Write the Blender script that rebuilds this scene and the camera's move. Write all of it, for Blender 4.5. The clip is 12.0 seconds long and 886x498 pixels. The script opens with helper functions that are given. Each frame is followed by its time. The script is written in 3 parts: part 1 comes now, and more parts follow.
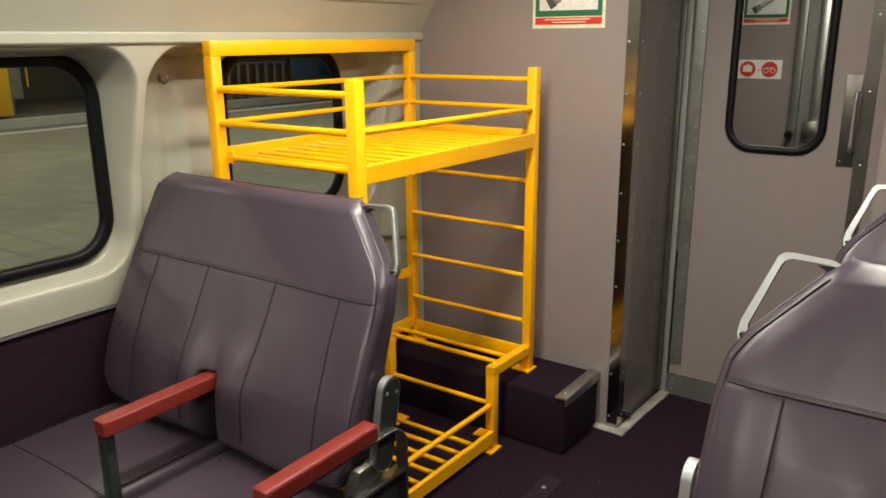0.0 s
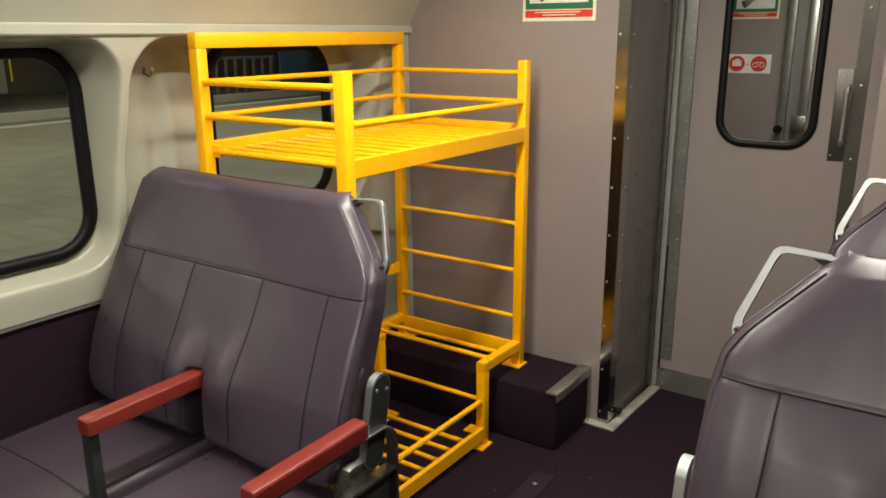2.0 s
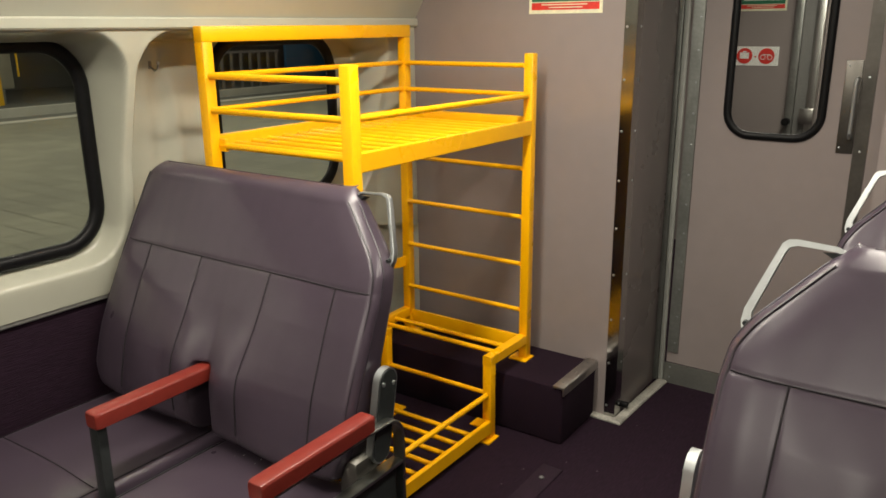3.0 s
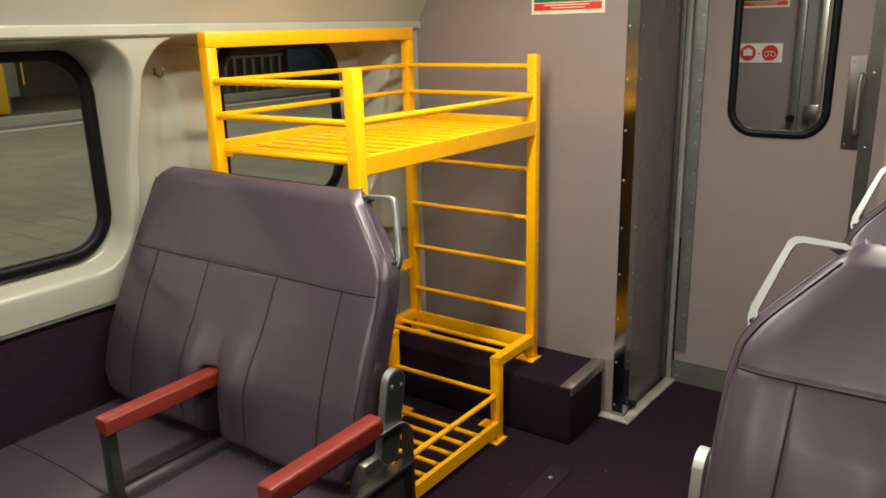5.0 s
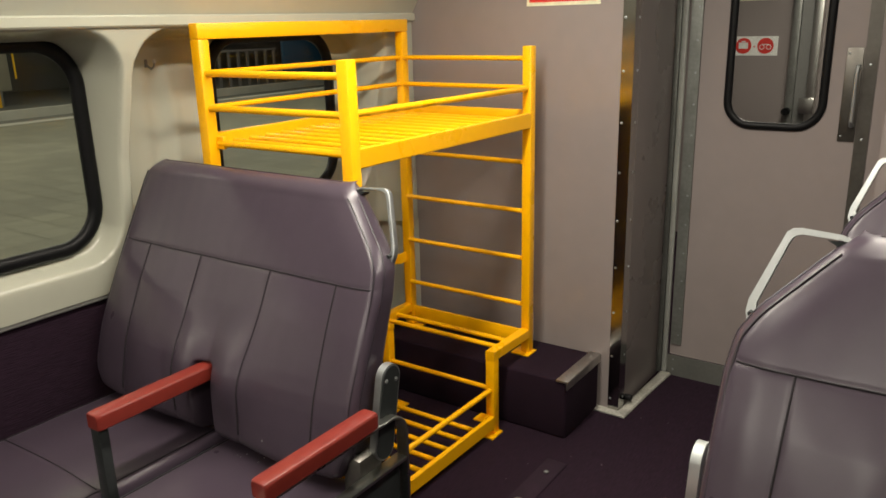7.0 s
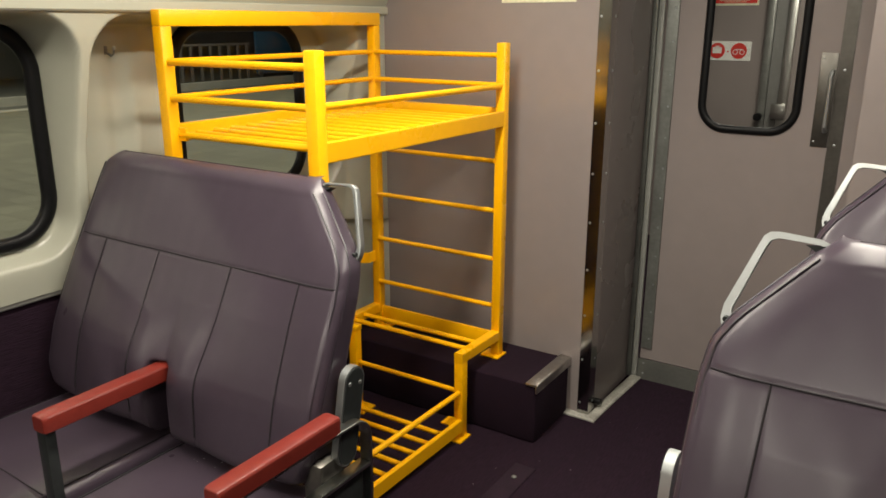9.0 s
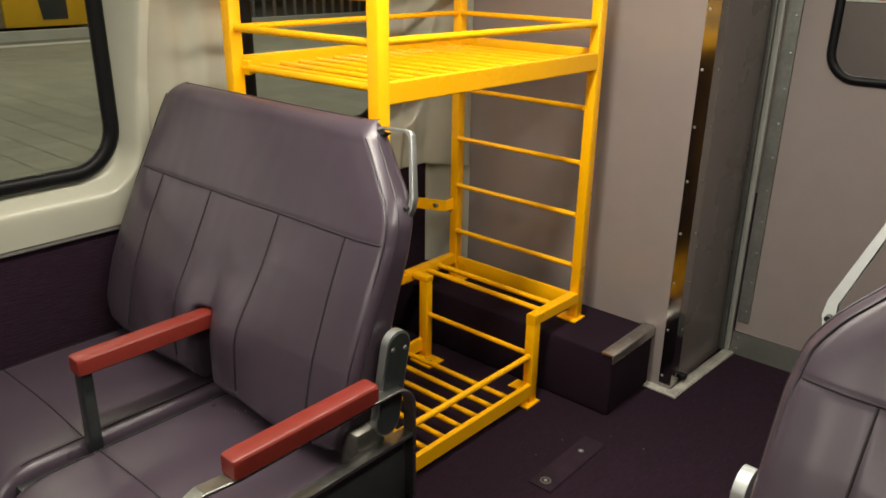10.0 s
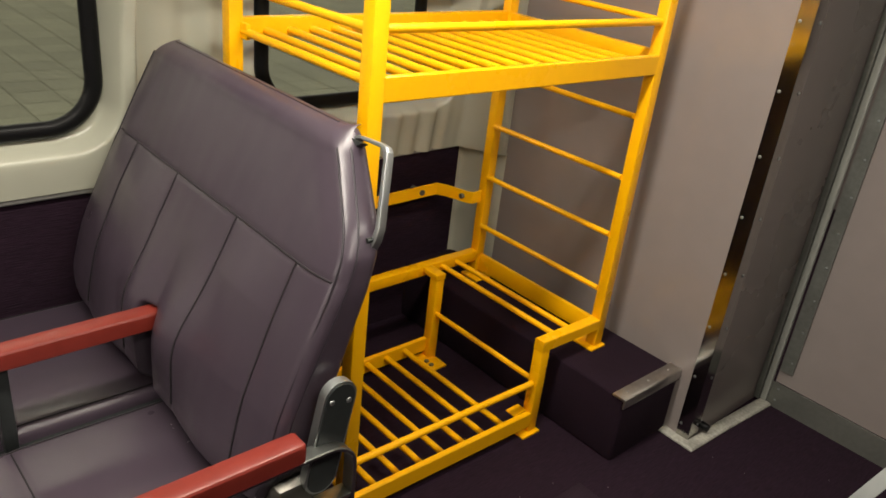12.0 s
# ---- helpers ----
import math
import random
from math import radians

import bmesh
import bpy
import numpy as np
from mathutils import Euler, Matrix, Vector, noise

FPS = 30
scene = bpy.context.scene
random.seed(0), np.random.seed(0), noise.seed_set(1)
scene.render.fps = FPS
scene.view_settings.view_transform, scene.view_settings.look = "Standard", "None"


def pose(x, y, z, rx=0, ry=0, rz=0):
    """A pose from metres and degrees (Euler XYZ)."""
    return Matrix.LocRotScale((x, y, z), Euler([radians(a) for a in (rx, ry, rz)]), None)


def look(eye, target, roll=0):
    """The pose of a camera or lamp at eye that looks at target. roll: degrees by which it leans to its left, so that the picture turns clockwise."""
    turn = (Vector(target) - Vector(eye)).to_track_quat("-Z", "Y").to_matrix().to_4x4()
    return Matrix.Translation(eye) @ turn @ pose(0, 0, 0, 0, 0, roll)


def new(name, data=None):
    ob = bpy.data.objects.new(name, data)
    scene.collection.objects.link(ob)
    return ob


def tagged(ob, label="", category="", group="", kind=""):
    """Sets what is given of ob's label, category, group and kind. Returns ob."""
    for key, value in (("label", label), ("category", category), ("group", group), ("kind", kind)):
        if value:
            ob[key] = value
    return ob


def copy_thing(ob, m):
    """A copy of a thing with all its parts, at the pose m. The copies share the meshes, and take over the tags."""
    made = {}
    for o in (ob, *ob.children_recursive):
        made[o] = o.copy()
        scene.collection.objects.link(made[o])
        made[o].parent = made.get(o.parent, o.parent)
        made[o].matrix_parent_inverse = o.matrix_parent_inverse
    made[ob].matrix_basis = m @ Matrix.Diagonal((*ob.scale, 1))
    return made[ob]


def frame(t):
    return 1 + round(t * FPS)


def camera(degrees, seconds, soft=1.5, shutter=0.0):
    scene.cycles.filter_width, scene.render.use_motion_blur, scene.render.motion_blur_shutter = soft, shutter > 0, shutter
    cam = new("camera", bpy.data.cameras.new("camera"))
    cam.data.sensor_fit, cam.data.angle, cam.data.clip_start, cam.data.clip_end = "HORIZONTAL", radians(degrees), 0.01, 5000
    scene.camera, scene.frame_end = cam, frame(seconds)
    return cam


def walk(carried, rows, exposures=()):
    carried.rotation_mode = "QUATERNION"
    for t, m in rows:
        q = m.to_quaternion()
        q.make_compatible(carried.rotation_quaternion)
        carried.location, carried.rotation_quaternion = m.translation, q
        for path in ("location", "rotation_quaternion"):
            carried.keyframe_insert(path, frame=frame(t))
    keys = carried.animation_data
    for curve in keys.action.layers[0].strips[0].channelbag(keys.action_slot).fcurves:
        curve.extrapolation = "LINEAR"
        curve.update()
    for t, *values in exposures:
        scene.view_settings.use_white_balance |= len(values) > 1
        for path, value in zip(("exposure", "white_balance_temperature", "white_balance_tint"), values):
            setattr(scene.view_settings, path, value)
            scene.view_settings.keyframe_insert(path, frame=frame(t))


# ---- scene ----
# camera and its walk
cam = camera(59.7, 12.0, soft=1.6)
PATH = [
    (0, (-0.077, -0.007, 1.581), (-1.193, 1.568, 1.053), -0.4),
    (0.5, (-0.083, -0.002, 1.58), (-1.188, 1.578, 1.049), -0.4),
    (1, (-0.092, 0.01, 1.574), (-1.182, 1.601, 1.043), -0.2),
    (1.5, (-0.095, 0.013, 1.573), (-1.182, 1.604, 1.039), -0.1),
    (2, (-0.095, 0.012, 1.572), (-1.185, 1.6, 1.033), -0.3),
    (2.5, (-0.097, 0.013, 1.572), (-1.19, 1.594, 1.023), -0.3),
    (3, (-0.099, 0.014, 1.57), (-1.199, 1.59, 1.016), -0.5),
    (5, (-0.097, 0.01, 1.572), (-1.209, 1.578, 1.022), -1.4),
    (5.5, (-0.1, 0.01, 1.571), (-1.214, 1.579, 1.024), -1.5),
    (6, (-0.099, 0.01, 1.571), (-1.206, 1.581, 1.019), -1.4),
    (6.5, (-0.103, 0.021, 1.565), (-1.209, 1.59, 1.005), -1.4),
    (7, (-0.107, 0.024, 1.563), (-1.207, 1.597, 0.999), -1.4),
    (9, (-0.132, 0.078, 1.543), (-1.172, 1.69, 0.979), 0.1),
    (9.2, (-0.128, 0.086, 1.5425), (-1.189, 1.679, 0.971), 0.1),
    (9.5, (-0.146, 0.154, 1.534), (-1.226, 1.718, 0.911), 0.3),
    (10, (-0.166, 0.296, 1.522), (-1.388, 1.711, 0.811), 0.9),
    (10.2, (-0.203, 0.362, 1.519), (-1.445, 1.746, 0.783), 0.8),
    (10.5, (-0.26, 0.457, 1.525), (-1.518, 1.811, 0.759), 1.1),
    (10.7, (-0.277, 0.516, 1.548), (-1.509, 1.882, 0.767), 1.8),
    (11, (-0.292, 0.566, 1.566), (-1.567, 1.883, 0.765), 4.4),
    (11.5, (-0.296, 0.647, 1.585), (-1.644, 1.859, 0.74), 6.1),
    (12, (-0.263, 0.665, 1.604), (-1.566, 1.92, 0.751), 6.7),
]
walk(cam, [(t, look(eye, target, roll)) for t, eye, target, roll in PATH])

# world, lights and exposure
scene.view_settings.exposure = 0.0
world = bpy.data.worlds.new("station_hall")
scene.world = world
world.use_nodes = True
world.node_tree.nodes["Background"].inputs["Color"].default_value = (0.9, 0.88, 0.8, 1)
world.node_tree.nodes["Background"].inputs["Strength"].default_value = 0.05


def strip_light(name, x, y, z, w, d, watts, colour):
    data = bpy.data.lights.new(name, "AREA")
    data.shape, data.size, data.size_y, data.energy, data.color = "RECTANGLE", w, d, watts, colour
    ob = new(name, data)
    ob.location = (x, y, z)
    return ob


CX = -0.78                       # the carriage's middle line
WARM = (1.0, 0.93, 0.80)
LAMPS = ((-1.27, -1.70, 24), (-1.29, 1.30, 39), (-0.29, -1.70, 23), (-0.31, 1.66, 21))
for x, y, watts in LAMPS:
    strip_light("tube_glow", x, y, 2.090, 0.12, 1.90, watts, WARM)
strip_light("vestibule_glow", CX, 4.4, 2.17, 0.5, 1.2, 26, WARM)
for x in (-5.0, -11.0, -17.0):
    strip_light("platform_glow", x, 3.0, 3.4, 0.5, 26, 310, (1.0, 0.93, 0.74))


# materials
def material(name, colour, rough=0.5, metal=0.0, grain=60.0, grain_amount=0.15, blotch=3.0, blotch_amount=0.12, bump=0.1, bump_scale=250.0, spec=0.5, coat=0.0, stretch=(1, 1, 1), rough_var=0.08, bump_distance=0.002):
    m = bpy.data.materials.new(name)
    m.use_nodes = True
    n, l = m.node_tree.nodes, m.node_tree.links
    b = n["Principled BSDF"]
    tc, mp = n.new("ShaderNodeTexCoord"), n.new("ShaderNodeMapping")
    mp.inputs["Scale"].default_value = stretch
    l.new(tc.outputs["Object"], mp.inputs["Vector"])
    small, big, relief = (n.new("ShaderNodeTexNoise") for _ in range(3))
    for t, sc, de in ((small, grain, 3), (big, blotch, 4), (relief, bump_scale, 2)):
        t.inputs["Scale"].default_value, t.inputs["Detail"].default_value = sc, de
        l.new(mp.outputs["Vector"], t.inputs["Vector"])
    last = None
    for t, amount in ((small, grain_amount), (big, blotch_amount)):
        r = n.new("ShaderNodeMapRange")
        r.inputs["From Min"].default_value, r.inputs["From Max"].default_value = 0.2, 0.8
        r.inputs["To Min"].default_value, r.inputs["To Max"].default_value = 1 - amount, 1 + amount
        l.new(t.outputs["Fac"], r.inputs["Value"])
        if last is None:
            last = r.outputs["Result"]
        else:
            mu = n.new("ShaderNodeMath")
            mu.operation = "MULTIPLY"
            l.new(last, mu.inputs[0]), l.new(r.outputs["Result"], mu.inputs[1])
            last = mu.outputs[0]
    mix = n.new("ShaderNodeVectorMath")
    mix.operation = "SCALE"
    mix.inputs[0].default_value = colour
    l.new(last, mix.inputs["Scale"])
    l.new(mix.outputs[0], b.inputs["Base Color"])
    rr = n.new("ShaderNodeMapRange")
    rr.inputs["From Min"].default_value, rr.inputs["From Max"].default_value = 0.1, 0.9
    rr.inputs["To Min"].default_value, rr.inputs["To Max"].default_value = max(0.02, rough - rough_var), min(1, rough + rough_var)
    l.new(big.outputs["Fac"], rr.inputs["Value"])
    l.new(rr.outputs["Result"], b.inputs["Roughness"])
    b.inputs["Metallic"].default_value = metal
    b.inputs["Specular IOR Level"].default_value = spec
    b.inputs["Coat Weight"].default_value = coat
    b.inputs["Coat Roughness"].default_value = 0.12
    if bump:
        bp = n.new("ShaderNodeBump")
        bp.inputs["Strength"].default_value, bp.inputs["Distance"].default_value = bump, bump_distance
        l.new(relief.outputs["Fac"], bp.inputs["Height"])
        l.new(bp.outputs["Normal"], b.inputs["Normal"])
    return m


def glass_material(name, tint, rough=0.0):
    m = bpy.data.materials.new(name)
    m.use_nodes = True
    b = m.node_tree.nodes["Principled BSDF"]
    b.inputs["Specular IOR Level"].default_value = 0.25
    b.inputs["Base Color"].default_value = (*tint, 1)
    b.inputs["Transmission Weight"].default_value = 1.0
    b.inputs["Roughness"].default_value = rough
    b.inputs["IOR"].default_value = 1.18
    return m


def glow_material(name, colour, strength):
    m = bpy.data.materials.new(name)
    m.use_nodes = True
    b = m.node_tree.nodes["Principled BSDF"]
    b.inputs["Emission Color"].default_value = (*colour, 1)
    b.inputs["Emission Strength"].default_value = strength
    return m


VINYL = material("purple_vinyl", (0.055, 0.0405, 0.0565), 0.29, grain=35, grain_amount=0.04, blotch=3, blotch_amount=0.10, bump=0.035, bump_scale=900, rough_var=0.03)
PIPING = material("vinyl_piping", (0.020, 0.015, 0.022), 0.40, grain=60, grain_amount=0.06, bump=0.1, bump_scale=400)
SEAM = material("seam_thread", (0.012, 0.009, 0.012), 0.8, bump=0)
SHELL = material("dark_plastic", (0.045, 0.036, 0.045), 0.45, bump=0.1)
MAUVE = material("mauve_laminate", (0.258, 0.222, 0.212), 0.19, grain=14, grain_amount=0.03, blotch=1.4, blotch_amount=0.05, bump=0.05, bump_scale=160, rough_var=0.02)
# the bulkhead's mauve laminate again, its colour darkened to stand for bay shade
MAUVE_SHADED = material("mauve_laminate_shaded", (0.165, 0.140, 0.134), 0.28, grain=14, grain_amount=0.03, blotch=2.2, blotch_amount=0.08, bump=0.05, bump_scale=160)
CREAM = material("cream_moulding", (0.43, 0.43, 0.35), 0.22, grain=9, grain_amount=0.03, blotch=3, blotch_amount=0.06, bump=0.06, bump_scale=60, rough_var=0.08)
GREYTRIM = material("grey_trim", (0.20, 0.195, 0.185), 0.5, metal=0.3, bump=0.08)
CARPET = material("purple_carpet", (0.0165, 0.0078, 0.0150), 0.95, grain=240, grain_amount=0.45, blotch=6, blotch_amount=0.20, bump=0.6, bump_scale=420, spec=0.15, bump_distance=0.004)
WALLCARPET = material("ribbed_wall_carpet", (0.0185, 0.0088, 0.0168), 0.92, grain=3, grain_amount=0.40, blotch=0.5, blotch_amount=0.15, bump=0.6, bump_scale=3.2, spec=0.15, stretch=(7, 7, 80), bump_distance=0.004)
FLOORCARPET = material("ribbed_floor_carpet", (0.0165, 0.0078, 0.0150), 0.95, grain=3, grain_amount=0.42, blotch=0.6, blotch_amount=0.20, bump=0.5, bump_scale=3.2, spec=0.15, stretch=(75, 9, 20), bump_distance=0.003)
HATCH = material("worn_carpet", (0.022, 0.0115, 0.020), 0.9, grain=240, grain_amount=0.4, blotch=14, blotch_amount=0.35, bump=0.5, bump_scale=420, spec=0.2, bump_distance=0.003)
YELLOW = material("yellow_powder_coat", (0.97, 0.475, 0.001), 0.30, grain=30, grain_amount=0.02, blotch=6, blotch_amount=0.03, bump=0.06, bump_scale=300, rough_var=0.08)
RED = material("red_armrest", (0.180, 0.022, 0.015), 0.36, grain=50, grain_amount=0.06, blotch=9, blotch_amount=0.12, bump=0.12, bump_scale=200)
STEEL = material("brushed_stainless", (0.56, 0.55, 0.52), 0.33, metal=1.0, grain=40, grain_amount=0.12, blotch=5, blotch_amount=0.12, bump=0.05, bump_scale=120, stretch=(1, 1, 0.15), rough_var=0.1)
DULL = material("dull_steel", (0.25, 0.25, 0.235), 0.42, metal=0.75, grain=70, grain_amount=0.2, blotch=8, blotch_amount=0.25, bump=0.1)
GUARD = material("dark_polished_steel", (0.42, 0.41, 0.39), 0.15, metal=1.0, grain=50, grain_amount=0.1, blotch=6, blotch_amount=0.2, bump=0.025, stretch=(1, 1, 0.2), rough_var=0.05)
HINGE = material("grey_hinge_steel", (0.25, 0.26, 0.24), 0.42, metal=0.7, grain=70, grain_amount=0.15, blotch=8, blotch_amount=0.2, bump=0.1)
FRAME = material("worn_frame_steel", (0.40, 0.41, 0.39), 0.30, metal=1.0, grain=50, grain_amount=0.15, blotch=9, blotch_amount=0.2, bump=0.04)
KICK = material("grey_kick_plate", (0.22, 0.225, 0.205), 0.38, metal=0.6, grain=60, grain_amount=0.08, blotch=4, blotch_amount=0.15, bump=0.04)
DARKPLATE = material("tarnished_steel_plate", (0.125, 0.118, 0.105), 0.36, metal=0.8, grain=60, grain_amount=0.12, blotch=6, blotch_amount=0.2, bump=0.05)
BEAD = material("light_grey_bead", (0.36, 0.37, 0.34), 0.42, grain=40, grain_amount=0.08, blotch=5, blotch_amount=0.12)
ALLOY = material("polished_alloy", (0.44, 0.46, 0.46), 0.46, metal=1.0, grain=60, grain_amount=0.05, blotch=9, blotch_amount=0.08, bump=0.03)
DARKMETAL = material("dark_painted_steel", (0.035, 0.040, 0.040), 0.35, metal=0.3, bump=0.08)
RUBBER = material("black_rubber", (0.005, 0.005, 0.0055), 0.42, bump=0.06, spec=0.18)
SEALANT = material("grey_sealant", (0.34, 0.33, 0.29), 0.6, grain=90, grain_amount=0.3, blotch=14, blotch_amount=0.35, bump=0.5, bump_scale=120)
WHITE = material("white_vinyl_sign", (0.78, 0.78, 0.74), 0.4, bump=0)
SIGNCREAM = material("glow_sign_border", (0.72, 0.72, 0.52), 0.45, bump=0)
SIGNRED = material("sign_red", (0.62, 0.035, 0.025), 0.4, bump=0)
SIGNGREEN = material("sign_green", (0.02, 0.14, 0.07), 0.4, bump=0)
SIGNGREY = material("sign_grey", (0.22, 0.23, 0.22), 0.4, bump=0)
SIGNDARK = material("sign_dark_grey", (0.07, 0.075, 0.07), 0.4, bump=0)
PAVER = material("station_paver", (0.26, 0.26, 0.195), 0.55, grain=30, grain_amount=0.15, blotch=1.2, blotch_amount=0.18, bump=0.1)
HALLFLOOR = material("hall_floor", (0.13, 0.135, 0.12), 0.6, blotch=0.8, blotch_amount=0.2)
JOINT = material("tile_joint", (0.238, 0.236, 0.178), 0.8)
KERB = material("pale_coping", (0.52, 0.52, 0.46), 0.6)
HALL = material("hall_wall", (0.10, 0.10, 0.085), 0.7, blotch=0.6, blotch_amount=0.3)
TRAINY = material("train_yellow", (0.72, 0.42, 0.01), 0.4)
TRAINS = material("train_silver", (0.34, 0.32, 0.25), 0.4, metal=0.4)
BLUE = material("blue_panel", (0.02, 0.10, 0.20), 0.5)
GLASS = glass_material("window_glass", (0.90, 0.93, 0.90))
TUBE = glow_material("tube_diffuser", (1.0, 0.9, 0.74), 2.5)


def vary_by_piece(m, amount):
    """Each piece, or each island of a joined sheet, gets a tone of its own."""
    n, l = m.node_tree.nodes, m.node_tree.links
    b = n["Principled BSDF"]
    src = b.inputs["Base Color"].links[0].from_socket
    info, geo, add, fr, mr, sc = n.new("ShaderNodeObjectInfo"), n.new("ShaderNodeNewGeometry"), n.new("ShaderNodeMath"), n.new("ShaderNodeMath"), n.new("ShaderNodeMapRange"), n.new("ShaderNodeVectorMath")
    add.operation, fr.operation, sc.operation = "ADD", "FRACT", "SCALE"
    l.new(info.outputs["Random"], add.inputs[0]), l.new(geo.outputs["Random Per Island"], add.inputs[1])
    l.new(add.outputs[0], fr.inputs[0]), l.new(fr.outputs[0], mr.inputs["Value"])
    mr.inputs["To Min"].default_value, mr.inputs["To Max"].default_value = 1 - amount, 1 + amount
    l.new(src, sc.inputs[0]), l.new(mr.outputs["Result"], sc.inputs["Scale"])
    l.new(sc.outputs[0], b.inputs["Base Color"])


vary_by_piece(PAVER, 0.10)


random.seed(7)

# building helpers
def thing(name, loc, label, category, group="", kind=""):
    ob = new(name)
    ob.location = loc
    ob.empty_display_size = 0.05
    return tagged(ob, label, category, group, kind)


def root_of(ob):
    while ob.parent:
        ob = ob.parent
    return ob


def finish(bm, material, name, smooth=25):
    me = bpy.data.meshes.new(name)
    bmesh.ops.recalc_face_normals(bm, faces=bm.faces)
    for f in bm.faces:
        f.smooth = True
    for e in bm.edges:
        if len(e.link_faces) == 2 and e.calc_face_angle(0) > radians(smooth):
            e.smooth = False
    bm.to_mesh(me)
    bm.free()
    me.materials.append(material)
    return me


def part(name, bm, material, parent=None, label="", smooth=25):
    """Links a bmesh, given in world metres, as one mesh object under a thing or a part."""
    if parent is not None:
        bm.transform(Matrix.Translation(-root_of(parent).location))
    ob = new(name, finish(bm, material, name, smooth))
    if parent is not None:
        ob.parent = parent
    return tagged(ob, label)


def structure(name, bm, material, label, smooth=25):
    return tagged(part(name, bm, material, None, label, smooth), kind="structure")


def box(x0, x1, y0, y1, z0, z1, bevel=0.0, seg=2, bm=None):
    own = bm is None
    b = bmesh.new()
    bmesh.ops.create_cube(b, size=1)
    b.transform(Matrix.Translation(((x0 + x1) / 2, (y0 + y1) / 2, (z0 + z1) / 2)) @ Matrix.Diagonal((abs(x1 - x0), abs(y1 - y0), abs(z1 - z0), 1)))
    if bevel:
        bmesh.ops.bevel(b, geom=b.edges[:], offset=bevel, segments=seg, affect="EDGES", profile=0.5)
    return b if own else merge(bm, b)


def merge(bm, other):
    me = bpy.data.meshes.new("tmp")
    other.to_mesh(me)
    other.free()
    bm.from_mesh(me)
    bpy.data.meshes.remove(me)
    return bm


def rod(a, b, r, seg=16, bm=None):
    a, b = Vector(a), Vector(b)
    c = bmesh.new()
    bmesh.ops.create_cone(c, cap_ends=True, segments=seg, radius1=r, radius2=r, depth=(b - a).length)
    c.transform(Matrix.Translation((a + b) / 2) @ (b - a).to_track_quat("Z", "Y").to_matrix().to_4x4())
    return c if bm is None else merge(bm, c)


def sweep(points, section, up, closed=False, caps=True):
    """Sweeps a closed 2D section (list of (a, b)) along points; a runs across, b along the fixed direction up."""
    b = bmesh.new()
    pts = [Vector(p) for p in points]
    up = Vector(up).normalized()
    n = len(pts)
    rings = []
    for i, p in enumerate(pts):
        if closed:
            t0, t1 = p - pts[i - 1], pts[(i + 1) % n] - p
        else:
            t0 = p - pts[max(i - 1, 0)]
            t1 = pts[min(i + 1, n - 1)] - p
            if i == 0:
                t0 = t1
            if i == n - 1:
                t1 = t0
        t0, t1 = t0.normalized(), t1.normalized()
        t = (t0 + t1).normalized()
        side = t.cross(up).normalized()
        k = 1 / max(0.5, math.sqrt(max(0.05, (1 + t0.dot(t1)) / 2)))
        rings.append([b.verts.new(p + side * (u * k) + up * v) for u, v in section])
    m = len(section)
    for i in range(n if closed else n - 1):
        r0, r1 = rings[i], rings[(i + 1) % n]
        for j in range(m):
            b.faces.new((r0[j], r0[(j + 1) % m], r1[(j + 1) % m], r1[j]))
    if caps and not closed:
        b.faces.new(rings[0][::-1]), b.faces.new(rings[-1])
    return b


def circle(r, n=8):
    return [(r * math.cos(2 * math.pi * i / n), r * math.sin(2 * math.pi * i / n)) for i in range(n)]


def flat(w, h, bevel=0.003):
    a, b, c = w / 2, h / 2, min(bevel, w / 3, h / 3)
    return [(-a + c, -b), (a - c, -b), (a, -b + c), (a, b - c), (a - c, b), (-a + c, b), (-a, b - c), (-a, -b + c)]


def rounded(y0, y1, z0, z1, r, n=8):
    """A rounded rectangle as a loop of (y, z)."""
    out = []
    for cy, cz, a0 in ((y1 - r, z1 - r, 0), (y0 + r, z1 - r, 90), (y0 + r, z0 + r, 180), (y1 - r, z0 + r, 270)):
        for i in range(n + 1):
            a = radians(a0 + 90 * i / n)
            out.append((cy + r * math.cos(a), cz + r * math.sin(a)))
    return out


def arc(cx, cy, r, a0, a1, n=8):
    return [(cx + r * math.cos(radians(a0 + (a1 - a0) * i / n)), cy + r * math.sin(radians(a0 + (a1 - a0) * i / n))) for i in range(n + 1)]


def plate(outer, holes, place, thick):
    """A plate from 2D loops with holes; place(u, v, d) gives the world point at depth d."""
    b = bmesh.new()
    edges = []
    for loop in [outer, *holes]:
        vs = [b.verts.new((u, v, 0)) for u, v in loop]
        edges += [b.edges.new((vs[i], vs[(i + 1) % len(vs)])) for i in range(len(vs))]
    bmesh.ops.triangle_fill(b, use_beauty=True, use_dissolve=False, edges=edges)
    out = bmesh.ops.extrude_face_region(b, geom=b.faces[:])
    for v in out["geom"]:
        if isinstance(v, bmesh.types.BMVert):
            v.co.z = thick
    for v in b.verts:
        v.co = Vector(place(*v.co))
    return b


def rivet(p, axis, r=0.0045):
    b = bmesh.new()
    bmesh.ops.create_uvsphere(b, u_segments=8, v_segments=5, radius=r)
    s = [1.0, 1.0, 1.0]
    s[axis] = 0.5
    b.transform(Matrix.Translation(p) @ Matrix.Diagonal((*s, 1)))
    return b


